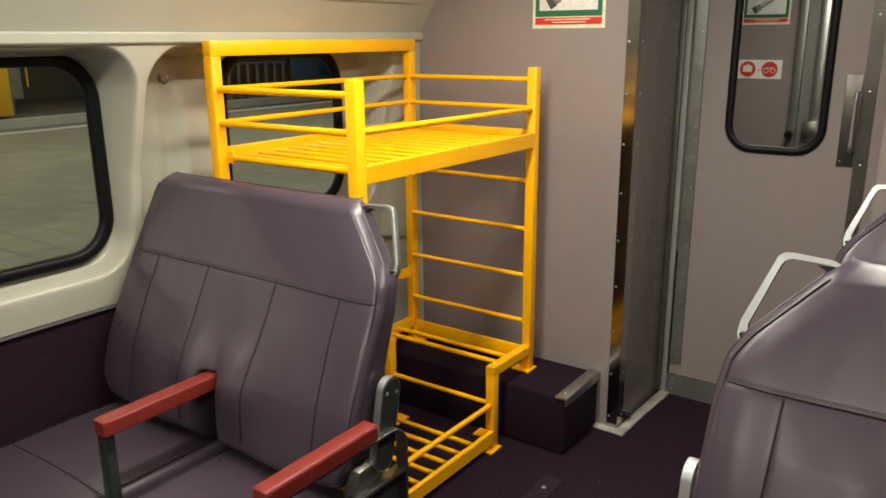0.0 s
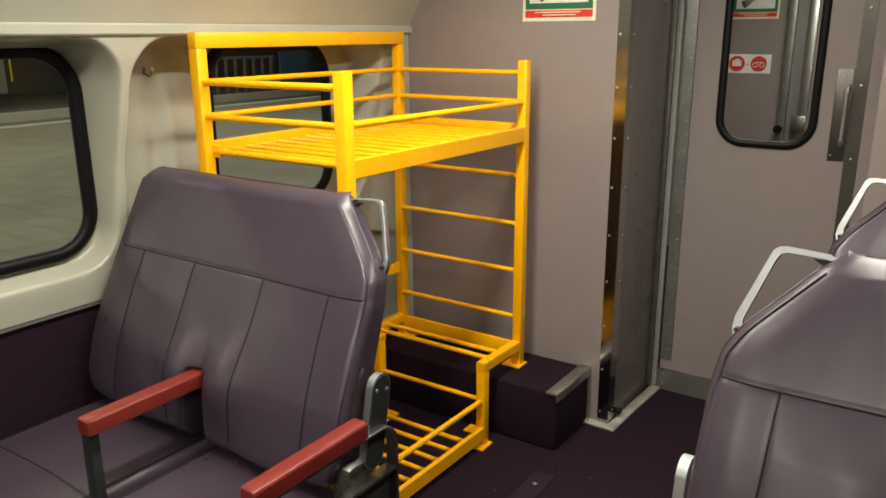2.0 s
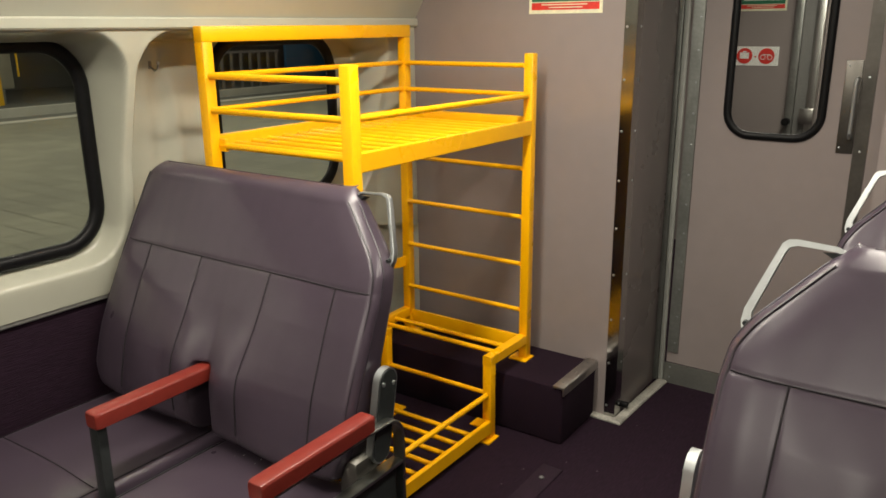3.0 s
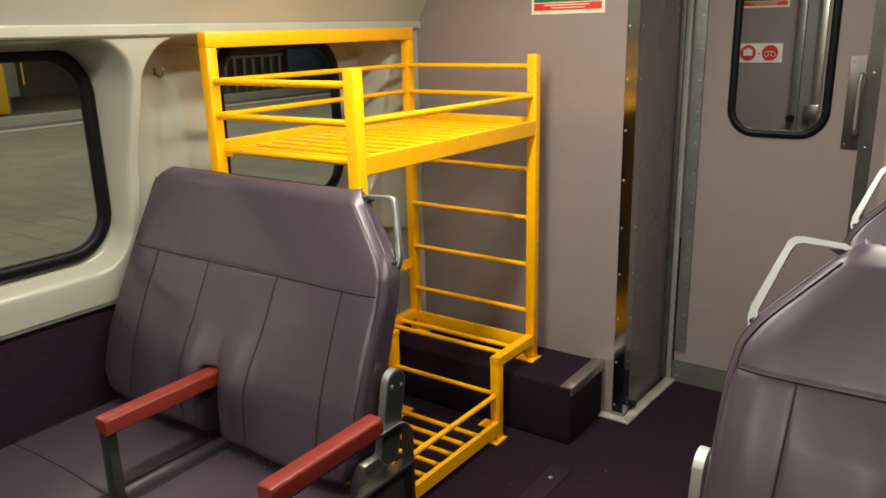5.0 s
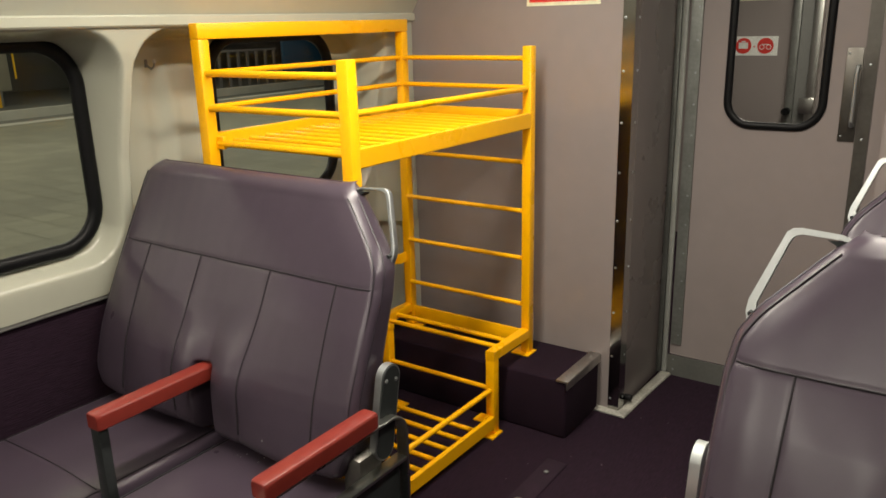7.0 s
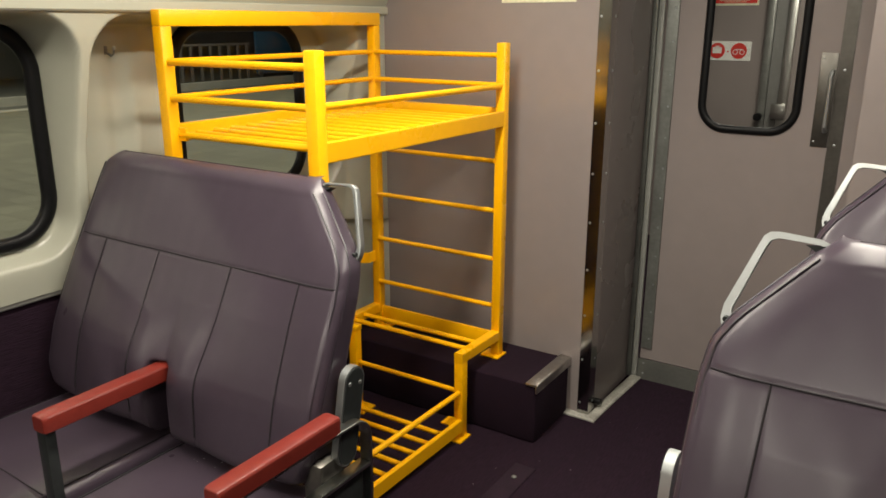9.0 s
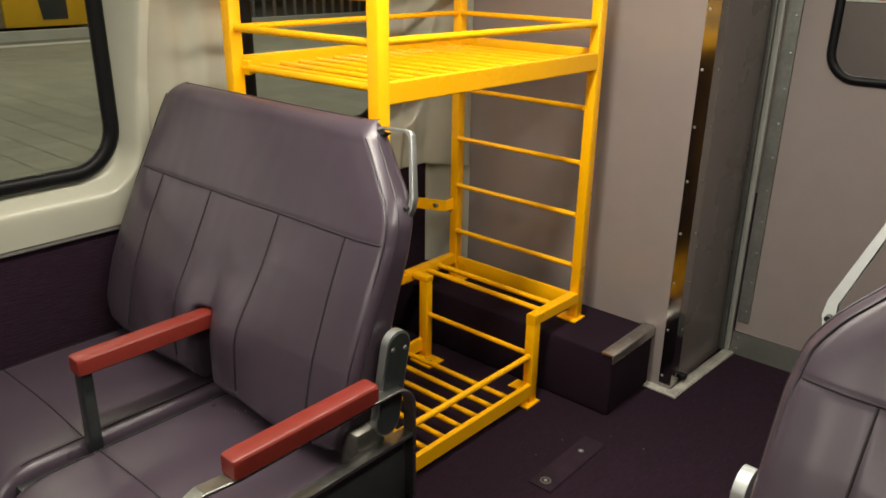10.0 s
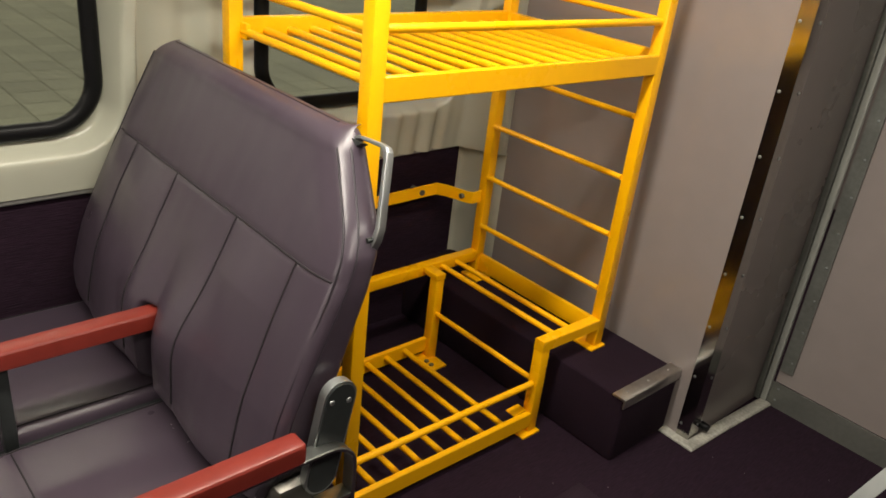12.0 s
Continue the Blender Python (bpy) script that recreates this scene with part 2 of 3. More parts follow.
# ---------- large structure ----------
YB = 2.77            # bulkhead
YD = 3.24            # end door
XW, XE = -2.33, 0.77  # side walls at seat height
Y0 = -3.2            # far end behind the camera
floor = structure("floor", box(XW - 0.1, XE + 0.1, Y0, 5.8, -0.06, 0.0), FLOORCARPET, "dark purple carpet floor with fine pile")
for n, x0, x1 in (("wall_west", XW - 0.06, XW), ("wall_east", XE, XE + 0.06)):
    structure(n, box(x0, x1, Y0, 1.60 if x0 < -1 else YB - 0.002, 0.0, 0.745), WALLCARPET, "lower side wall lined with dark purple ribbed carpet")


structure("wall_west_end", box(XW - 0.06, XW, 1.60, 2.69, 0.0, 0.694), WALLCARPET, "lower side wall lined with dark purple ribbed carpet")
structure("trim_west_end", box(XW - 0.05, XW + 0.007, 1.60, 2.672, 0.694, 0.706, 0.002), GREYTRIM, "thin grey metal edging strip")


# moulded window panel: a sheet that leans in towards the top, with deep rounded window recesses
def face_x(z):
    pts = ((0.70, -2.317), (0.76, -2.310), (0.83, -2.300), (0.90, -2.294), (1.18, -2.262), (1.50, -2.170), (1.60, -2.150))
    for (za, xa), (zb, xb) in zip(pts, pts[1:]):
        if z <= zb:
            k = (z - za) / (zb - za)
            return xa + (xb - xa) * max(0, k)
    return pts[-1][1]


def rr_dist(y, z, y0, y1, z0, z1, r):
    qx = abs(y - (y0 + y1) / 2) - (y1 - y0) / 2 + r
    qz = abs(z - (z0 + z1) / 2) - (z1 - z0) / 2 + r
    return math.hypot(max(qx, 0), max(qz, 0)) + min(max(qx, qz), 0) - r


GX = -2.360                                   # plane of the glass
RECESSES = [(0.18, 1.378, 0.872, 1.553, 0.12), (1.437, 2.60, 0.872, 1.553, 0.12), (-1.08, 0.12, 0.872, 1.553, 0.12)]
PANES = [(0.24, 1.322, 0.940, 1.510, 0.11), (1.85, 2.42, 0.940, 1.510, 0.11), (-1.02, 0.06, 0.940, 1.510, 0.11)]


def window_panel(mirror):
    b = bmesh.new()
    ys = np.concatenate([np.arange(Y0, -1.2, 0.1), np.arange(-1.2, 1.0, 0.025), np.arange(1.0, 1.32, 0.0125), np.arange(1.32, 1.48, 0.005), np.arange(1.48, 1.80, 0.0065), np.arange(1.80, 2.40, 0.0125), np.arange(2.40, 2.7655, 0.0065)])
    zs = np.concatenate([np.arange(0.70, 0.855, 0.010), np.arange(0.86, 0.97, 0.0055), np.arange(0.97, 1.48, 0.0125), np.arange(1.48, 1.579, 0.0055)])
    grid = {}
    for i, y in enumerate(ys):
        for j, z in enumerate(zs):
            fx = face_x(z)
            d = min(rr_dist(y, z, *r) for r in RECESSES)
            k = min(1, max(0, (0.016 - d) / 0.040))
            k = k * k * (3 - 2 * k)
            deep = GX + 0.002
            if 1.45 < y < 2.62:
                low = min(1, max(0, (0.97 - z) / 0.08)) * min(1, (2.62 - y) / 0.1)
                fx += low * (0.007 * math.sin(y * 78 + 2 * math.sin(2 * z)) + 0.003 * math.sin(y * 41))
                deep += 0.004 * math.sin(y * 42 + 1.3 * math.sin(3 * z)) * min(1, max(0, (1.86 - y) / 0.1))
                # shallow fold down the blank part of the recess
                yw = y + 0.010 * math.sin(9 * z)
                fade = min(1, max(0, (1.46 - z) / 0.08))
                deep += fade * (0.013 * math.exp(-((yw - 1.655) / 0.026) ** 2) - 0.008 * math.exp(-((yw - 1.592) / 0.028) ** 2))
            x = fx + (deep - fx) * k
            # soft corner post beside the bulkhead
            c = min(1, max(0, (y - 2.64) / 0.11))
            c = c * c * (3 - 2 * c)
            x = x + (-2.158 - x) * c
            grid[i, j] = b.verts.new((x if not mirror else 2 * CX - x, y, z))
    for i in range(len(ys) - 1):
        for j in range(len(zs) - 1):
            y, z = (ys[i] + ys[i + 1]) / 2, (zs[j] + zs[j + 1]) / 2
            if min(rr_dist(y, z, *p) for p in PANES) < 0.010 or (z < 0.76 and (mirror or y < 1.6)):
                continue
            b.faces.new((grid[i, j], grid[i + 1, j], grid[i + 1, j + 1], grid[i, j + 1]))
    return b


for n, mir in (("wall_panel_west", False), ("wall_panel_east", True)):
    ob = structure(n, window_panel(mir), CREAM, "cream moulded side wall panel with deep rounded window recesses", smooth=80)


def mirror_x(bm, on):
    if on:
        bm.transform(Matrix.Translation((2 * CX, 0, 0)) @ Matrix.Diagonal((-1, 1, 1, 1)))
        bmesh.ops.reverse_faces(bm, faces=bm.faces)
    return bm


def window(number, p, mir):
    y0, y1, z0, z1, r = p
    x = GX
    w = tagged(new("window_%d" % number), "carriage window in a thick black rubber seal", "window", kind="structure")
    loop = rounded(y0 - 0.019, y1 + 0.019, z0 - 0.019, z1 + 0.019, r + 0.019, 10)
    seal = sweep([(x + 0.008, y, z) for y, z in loop], flat(0.043, 0.034, 0.010), (1, 0, 0), closed=True)
    part("rubber_seal", mirror_x(seal, mir), RUBBER, w, "thick black rubber window seal", smooth=50)
    pane = plate(rounded(y0 - 0.02, y1 + 0.02, z0 - 0.02, z1 + 0.02, r, 10), [], lambda u, v, d: (x - 0.012 - d, u, v), 0.006)
    ob = part("pane", mirror_x(pane, mir), GLASS, w, "clear glass pane")
    ob.visible_shadow = False


for i, p in enumerate(PANES):
    window(i + 1, p, False)
for i, p in enumerate(PANES):
    window(i + 4, p, True)

# grey strip under the panels, ledge above them, coved ceiling
for mir in (False, True):
    side = "east" if mir else "west"
    structure("trim_%s" % side, mirror_x(sweep([(-2.322, Y0, 0.757), (-2.322, 1.60 if not mir else 2.66, 0.757)], flat(0.016, 0.028, 0.004), (0, 0, 1)), mir), GREYTRIM, "grey metal edging strip")
    structure("ledge_%s" % side, mirror_x(sweep([(-2.150, Y0, 1.587), (-2.150, YB - 0.003, 1.587)], flat(0.016, 0.034, 0.006), (0, 0, 1)), mir), CREAM, "cream cover strip over the windows")
prof = [(-2.160, 1.596), (-2.135, 1.640), (-2.085, 1.720), (-2.03, 1.80), (-1.95, 1.90), (-1.80, 2.02), (-1.62, 2.10), (-1.40, 2.17), (-1.0, 2.21)]
b = bmesh.new()
full = prof + [(2 * CX - x, z) for x, z in prof[::-1]]
rows_ = [[b.verts.new((x, y, z)) for x, z in full] for y in (Y0, YB)]
for j in range(len(full) - 1):
    b.faces.new((rows_[0][j], rows_[0][j + 1], rows_[1][j + 1], rows_[1][j]))
top = [b.verts.new((v.co.x, v.co.y, 2.30)) for v in (rows_[0][0], rows_[0][-1], rows_[1][-1], rows_[1][0])]
b.faces.new(top)
structure("ceiling", b, CREAM, "cream coved carriage ceiling", smooth=60)

b = bmesh.new()
cols = [(-2.331, 2.670), (-2.329, 2.688), (-2.315, 2.700), (-2.270, 2.712), (-2.215, 2.728), (-2.175, 2.748), (-2.158, 2.768)]
post_rows = [[b.verts.new((x, y, z)) for x, y in cols] for z in (0.0, 0.705)]
for j in range(len(cols) - 1):
    b.faces.new((post_rows[0][j], post_rows[0][j + 1], post_rows[1][j + 1], post_rows[1][j]))
structure("corner_moulding", b, CREAM, "cream moulded corner beside the bulkhead", smooth=60)
over = [(-2.084, 1.722), (-2.080, 1.729), (-2.025, 1.806), (-1.945, 1.905), (-1.797, 2.025)]
b = bmesh.new()
pan = [[b.verts.new((x + dx, y, z - dz)) for x, z in over] for y, dx, dz in ((Y0, 0.006, 0.004), (2.61, 0.006, 0.004), (2.655, 0.006, 0.004), (2.660, -0.002, -0.001))]
for r0, r1 in zip(pan, pan[1:]):
    for j in range(len(over) - 1):
        b.faces.new((r0[j], r0[j + 1], r1[j + 1], r1[j]))
structure("cove_panel", b, CREAM, "cream overhead cover panel on the cove", smooth=30)

# bulkhead with its door bay
wall = plate([(-2.45, 0), (-1.173, 0), (-1.173, 2.35), (-2.45, 2.35)], [], lambda u, v, d: (u, YB + d, v), 0.05)
structure("wall_north", wall, MAUVE, "mauve laminate bulkhead wall")
structure("wall_north_side", box(-0.352, 0.90, YB, YB + 0.05, 0, 2.35), MAUVE, "mauve laminate bulkhead wall")
# same laminate as the bulkhead; shade of the bay is in its colour
structure("bay_side_west", box(-1.23, -1.170, YB + 0.052, YD + 0.06, 0.0, 2.35), MAUVE_SHADED, "mauve laminate side of the door bay")
structure("bay_side_east", box(-0.355, -0.30, YB + 0.052, YD + 0.06, 0.0, 2.35), MAUVE, "mauve laminate side of the door bay")
structure("wall_beside_door", box(-0.434, -0.356, YD - 0.004, YD + 0.04, 0.0, 2.05), MAUVE, "mauve laminate panel beside the door")
structure("bay_head", box(-1.170, -0.356, YB + 0.01, YD, 2.05, 2.35), MAUVE, "panel over the door bay")
structure("wall_south", box(XW, XE, Y0 - 0.05, Y0, 0, 2.3), MAUVE, "mauve end wall")


def rivets(points, axis, parent, r=0.0052):
    for p in points:
        part("rivet", rivet(p, axis, r), ALLOY, parent)


# stainless corner angle on the bay's near edge
angle = thing("corner_guard", (-1.17, YB, 0), "riveted stainless steel corner guard on the bulkhead edge", "corner guard")
part("front_leg", box(-1.213, -1.1675, YB - 0.0035, YB - 0.0005, 0.012, 2.05), GUARD, angle)
part("side_leg", box(-1.1695, -1.1665, YB - 0.0030, YB + 0.058, 0.012, 2.05), GUARD, angle)
rivets([(-1.203, YB - 0.004, 0.06 + 0.188 * i) for i in range(11)], 1, angle)
rivets([(-1.1655, YB + 0.038, 0.06 + 0.188 * i) for i in range(11)], 0, angle)
seal = sweep([(-1.262, YB - 0.010, 0.006), (-1.147, YB - 0.014, 0.006), (-1.140, YB + 0.20, 0.006), (-1.126, YD - 0.012, 0.006)], flat(0.044, 0.014, 0.005), (0, 0, 1))
for v in seal.verts:
    v.co += Vector((0.004 * noise.noise(v.co * 25), 0.004 * noise.noise(v.co * 31 + Vector((3, 1, 2))), 0))
structure("floor_sealant", seal, SEALANT, "grey sealant bead along the foot of the wall")
stub = thing("door_stop", (-1.155, YB + 0.05, 0.03), "small black rubber door stop at the wall foot", "door stop")
part("buffer", rod((-1.170, YB + 0.075, 0.042), (-1.142, YB + 0.075, 0.042), 0.013, 16), RUBBER, stub)

# end door
door = tagged(new("door_1"), "closed mauve end door with a rounded window", "door", kind="structure")
DW = (-0.950, -0.603, 1.142, 1.92, 0.095)
leaf = plate([(-1.118, 0.10), (-0.480, 0.10), (-0.480, 2.05), (-1.118, 2.05)], [rounded(*DW[:4], DW[4], 8)], lambda u, v, d: (u, YD + d, v), 0.035)
part("leaf", leaf, MAUVE, door, "mauve laminate door leaf")
loop = rounded(DW[0], DW[1], DW[2], DW[3], DW[4], 10)
part("rubber_seal", sweep([(u, YD - 0.002, v) for u, v in loop], flat(0.030, 0.022, 0.008), (0, 1, 0), closed=True), RUBBER, door, "black rubber window seal", smooth=50)
pane = part("pane", plate(rounded(*DW[:4], DW[4], 8), [], lambda u, v, d: (u, YD + 0.014 + d, v), 0.005), GLASS, door)
pane.visible_shadow = False
part("kick_plate", box(-1.125, -0.470, YD - 0.006, YD - 0.001, 0.0, 0.098), KICK, door, "stainless kick plate")
part("hinge_strip", box(-1.114, -1.068, YD - 0.010, YD - 0.001, 0.155, 2.05), HINGE, door, "riveted grey hinge strip")
part("jamb_bead", box(-1.148, -1.124, YD - 0.018, YD - 0.001, 0.012, 2.05, 0.006), BEAD, door, "pale grey rounded jamb strip")
part("jamb_angle", box(-1.169, -1.149, YD - 0.026, YD - 0.001, 0.012, 2.05, 0.002), HINGE, door)
part("latch_strip", box(-0.482, -0.436, YD - 0.008, YD - 0.001, 0.0, 2.05), DARKPLATE, door, "riveted steel latch strip")
part("handle_plate", box(-0.541, -0.484, YD - 0.006, YD - 0.001, 1.10, 1.44, 0.002), DARKPLATE, door, "steel handle plate")
pull = [(-0.496, YD - 0.004, 1.375), (-0.496, YD - 0.035, 1.372), (-0.496, YD - 0.045, 1.355), (-0.496, YD - 0.045, 1.18), (-0.496, YD - 0.035, 1.163), (-0.496, YD - 0.004, 1.16)]
part("handle", sweep(pull, circle(0.0075, 10), (1, 0, 0)), ALLOY, door, "polished pull handle")
rivets([(-1.082, YD - 0.011, 0.20 + 0.127 * i) for i in range(15)], 1, door, 0.0048)
rivets([(-0.459, YD - 0.009, 0.3 + 0.27 * i) for i in range(7)], 1, door, 0.0055)
rivets([(-0.53, YD - 0.007, z) for z in (1.12, 1.42)], 1, door, 0.0035)

for z in (0.030, 0.078):
    part("screw", rivet((-1.098, YD - 0.0065, z), 1, 0.005), ALLOY, door)

# vestibule behind the door
structure("vestibule_wall_north", box(-2.4, 0.85, 5.66, 5.72, 0, 2.3), MAUVE, "mauve vestibule wall")
structure("vestibule_wall_west", box(-2.45, -2.40, YB + 0.05, 5.66, 0, 2.3), MAUVE, "mauve vestibule wall")
structure("vestibule_wall_east", box(0.85, 0.90, YB + 0.05, 5.66, 0, 2.3), MAUVE, "mauve vestibule wall")
structure("vestibule_ceiling", box(-2.45, 0.9, YB + 0.05, 5.72, 2.3, 2.35), CREAM, "cream vestibule ceiling")


def disc(x, y, z, r, thick=0.0015, n=24):
    return rod((x, y, z), (x, y - thick, z), r, n)


def torch_sign(x0, x1, zb, y):
    """A safety sign: pale border, green frame, white field with a torch, red band with unreadable lines."""
    s = thing("safety_sign", ((x0 + x1) / 2, y, zb), "green and red safety sign with a torch picture", "sign")
    w = x1 - x0
    part("board", box(x0, x1, y - 0.002, y, zb, zb + 0.40), SIGNCREAM, s)
    part("frame_field", box(x0 + 0.012, x1 - 0.012, y - 0.0035, y - 0.002, zb + 0.044, zb + 0.388), SIGNGREEN, s)
    part("picture_field", box(x0 + 0.030, x1 - 0.030, y - 0.005, y - 0.0035, zb + 0.066, zb + 0.30, 0.0004), WHITE, s)
    part("red_band", box(x0 + 0.012, x1 - 0.012, y - 0.0035, y - 0.002, zb + 0.014, zb + 0.040), SIGNRED, s)
    for k, (a, b2) in enumerate(((0.18, 0.80), (0.28, 0.74))):
        part("text_bar", box(x0 + w * a, x0 + w * b2, y - 0.0045, y - 0.0035, zb + 0.031 - 0.010 * k, zb + 0.0345 - 0.010 * k), SIGNCREAM, s)
    base = Matrix.Translation((x0 + w * 0.42, y - 0.0055, zb + 0.125)) @ Matrix.Rotation(radians(-32), 4, "Y")
    for x, z, ww, hh, mat in ((-0.055, 0, 0.028, 0.046, SIGNDARK), (-0.030, 0, 0.030, 0.040, SIGNGREY), (0.045, 0, 0.13, 0.028, SIGNGREY), (0.045, 0.004, 0.12, 0.006, WHITE)):
        bm = box(x - ww / 2, x + ww / 2, -0.0008 - 0.0004 * (mat is WHITE), 0.0006, z - hh / 2, z + hh / 2)
        bm.transform(base)
        part("torch_shape", bm, mat, s)
    return s


torch_sign(-1.605, -1.302, 1.613, YB - 0.0008)
torch_sign(-1.577, -1.270, 1.652, 5.658)
st = thing("luggage_sticker", (-1.43, 5.658, 1.29), "white sticker with two red luggage and bicycle symbols", "sticker")
part("sheet", box(-1.585, -1.288, 5.655, 5.6585, 1.296, 1.422), WHITE, st)
for i, x in enumerate((-1.508, -1.366)):
    part("red_disc", disc(x, 5.6545, 1.36, 0.052), SIGNRED, st)
part("case_symbol", box(-1.538, -1.478, 5.651, 5.6525, 1.342, 1.382), WHITE, st)
part("case_handle", box(-1.520, -1.496, 5.651, 5.6525, 1.383, 1.392), WHITE, st)
for dx in (-0.022, 0.022):
    ring = sweep([(-1.366 + dx + 0.015 * math.cos(a * math.pi / 8), 5.652, 1.352 + 0.015 * math.sin(a * math.pi / 8)) for a in range(16)], flat(0.004, 0.0015, 0.0003), (0, 1, 0), closed=True)
    part("wheel_symbol", ring, WHITE, st)
part("frame_symbol", box(-1.388, -1.344, 5.651, 5.6525, 1.367, 1.372), WHITE, st)
part("dot", disc(-1.437, 5.6545, 1.355, 0.006), SIGNRED, st)
vp = thing("vestibule_door_frame", (-1.12, 5.66, 0), "steel door frame post in the vestibule", "door frame")
part("post", box(-1.20, -1.15, 5.60, 5.655, 0, 2.3, 0.004), DULL, vp)
part("post", box(-1.075, -1.02, 5.60, 5.655, 0, 2.3, 0.004), STEEL, vp)
part("infill", box(-1.15, -1.075, 5.640, 5.656, 0, 2.3), GREYTRIM, vp)
part("catch", box(-1.11, -1.02, 5.58, 5.60, 0.93, 1.03, 0.004), STEEL, vp)
part("knob", rod((-1.185, 5.60, 0.94), (-1.185, 5.55, 0.94), 0.025, 16), RUBBER, vp)

# carpeted step under the bulkhead
step = thing("step_box", (-1.8, 2.6, 0), "low step box covered in dark purple carpet", "step")
part("body", box(-2.365, -1.258, 2.462, YB - 0.002, 0.0, 0.243, 0.012, 3), CARPET, step)
part("nosing", box(-1.298, -1.252, 2.455, YB - 0.004, 0.239, 0.249, 0.002), STEEL, step, "worn aluminium edge nosing")
part("nosing_lip", box(-1.256, -1.250, 2.455, YB - 0.004, 0.213, 0.247, 0.001), STEEL, step)
for y in (2.50, 2.61, 2.72):
    part("screw", rivet((-1.275, y, 0.2495), 2, 0.0040), ALLOY, step)

# ---------- luggage rack ----------
rack = thing("luggage_rack", (-1.8, 2.1, 0), "yellow powder-coated steel luggage rack bolted to floor and wall", "luggage rack")
PF, LF, RB, LB = (-1.538, 1.634), (-2.113, 1.616), (-1.519, 2.632), (-2.113, 2.630)   # post centres
T = 0.020
RR = 0.0092
XL = LB[0]
XA = RB[0]
YF, YK = 1.625, 2.631


def side_x(y):
    """The aisle side's line, from the near post to the far one."""
    return PF[0] + (RB[0] - PF[0]) * (y - PF[1]) / (RB[1] - PF[1])


def tube(x, y, z0, z1, h=T, name="post"):
    part(name, box(x - h, x + h, y - h, y + h, z0, z1, 0.004), YELLOW, rack)


def bar(a, b2, r=RR, name="rod"):
    part(name, rod(a, b2, r, 16), YELLOW, rack)


def rail(a, b2, w, h, name="side_rail"):
    part(name, sweep([a, b2], flat(w, h, 0.003), (0, 0, 1)), YELLOW, rack)


tube(*PF, 0.0, 1.472)
tube(*RB, 0.249, 1.472, 0.019)
tube(*LF, 0.0, 1.53)
tube(*LB, 0.249, 1.53, 0.019)
part("top_rail", box(XL - T, XL + T, LF[1] - T, LB[1] + T, 1.530, 1.578, 0.004), YELLOW, rack)
# upper shelf
rail((PF[0] + 0.011, PF[1] + 0.018, 1.2015), (RB[0] + 0.010, RB[1] - 0.017, 1.1995), 0.017, 0.057)
rail((XL - 0.002, LF[1] + T, 1.215), (XL - 0.002, LB[1] - 0.018, 1.215), 0.028, 0.054)
part("end_rail", box(XL + 0.018, XA - 0.018, YK - 0.016, YK + 0.012, 1.186, 1.238, 0.003), YELLOW, rack)
part("corner_lug", box(XL + 0.012, XL + 0.05, LF[1] + 0.012, LF[1] + 0.024, 1.192, 1.232, 0.002), YELLOW, rack)
bar((XL + 0.02, LF[1] + 0.02, 1.210), (PF[0] - 0.019, PF[1] + 0.004, 1.212), 0.0105)
for i in range(13):
    y = 1.706 + 0.0705 * i
    bar((XL + 0.008, y, 1.206), (side_x(y) + 0.006, y, 1.206), 0.0105)
# guard rods
for z in (1.428, 1.322):
    bar((XL, LF[1], z), (XL, YK, z))
    bar((XL + 0.018, YK - 0.015, z), (XA - 0.018, YK - 0.015, z))
    bar((XL + 0.019, LF[1], z), (PF[0] - 0.019, PF[1] - 0.004, z), 0.0105)
bar((PF[0], PF[1] + 0.018, 1.324), (RB[0], RB[1] - 0.017, 1.318), 0.0105)
for z in (1.040, 0.847, 0.654, 0.460):
    bar((XL + 0.018, YK - 0.018, z), (XA - 0.018, YK - 0.018, z))
# middle shelf over the step
YN = 2.362
XK = -1.524
part("shelf_back", box(XL + 0.018, XA - 0.018, YK - 0.005, YK + 0.010, 0.272, 0.340, 0.003), YELLOW, rack)
rail((XK, YN - 0.019, 0.334), (XA, YK + 0.016, 0.334), 0.038, 0.040)
part("side_rail", box(XL - 0.019, XL + 0.019, LF[1] + T, YK - 0.019, 0.314, 0.354, 0.004), YELLOW, rack)
for y in (2.435, 2.507):
    bar((XL, y, 0.335), (XA, y, 0.335), 0.0098)
part("foot_plate", box(XA - 0.05, XA + 0.03, YK - 0.045, YK + 0.03, 0.2445, 0.251, 0.001), YELLOW, rack)
part("foot_plate", box(XL - 0.03, XL + 0.06, YK - 0.045, YK + 0.03, 0.2445, 0.251, 0.001), YELLOW, rack)
# lower shelf
XM = -2.036
tube(XK, YN, 0.0, 0.316, 0.019)
tube(XM, YN, 0.0, 0.3295, 0.019)
part("link", box(XL + 0.019, XM + 0.021, YN - 0.021, YN + 0.021, 0.330, 0.3525, 0.003), YELLOW, rack)
bar((XM + 0.019, YN, 0.190), (XK - 0.019, YN, 0.190))
bar((PF[0], PF[1] + T, 0.190), (XK, YN - 0.019, 0.190), 0.0105)
rail((PF[0] + 0.009, PF[1] + T, 0.055), (XK + 0.009, YN - 0.018, 0.055), 0.020, 0.056)
rail((XM - 0.010, LF[1] + T, 0.055), (XM - 0.010, YN - 0.018, 0.055), 0.018, 0.056)
for i in range(8):
    y = 2.241 - 0.083 * i
    bar((XM - 0.005, y, 0.062), (XK + 0.002, y, 0.062), 0.0098)
part("foot_plate", box(XK - 0.045, XK + 0.034, YN - 0.055, YN + 0.024, 0.0, 0.007, 0.001), YELLOW, rack)
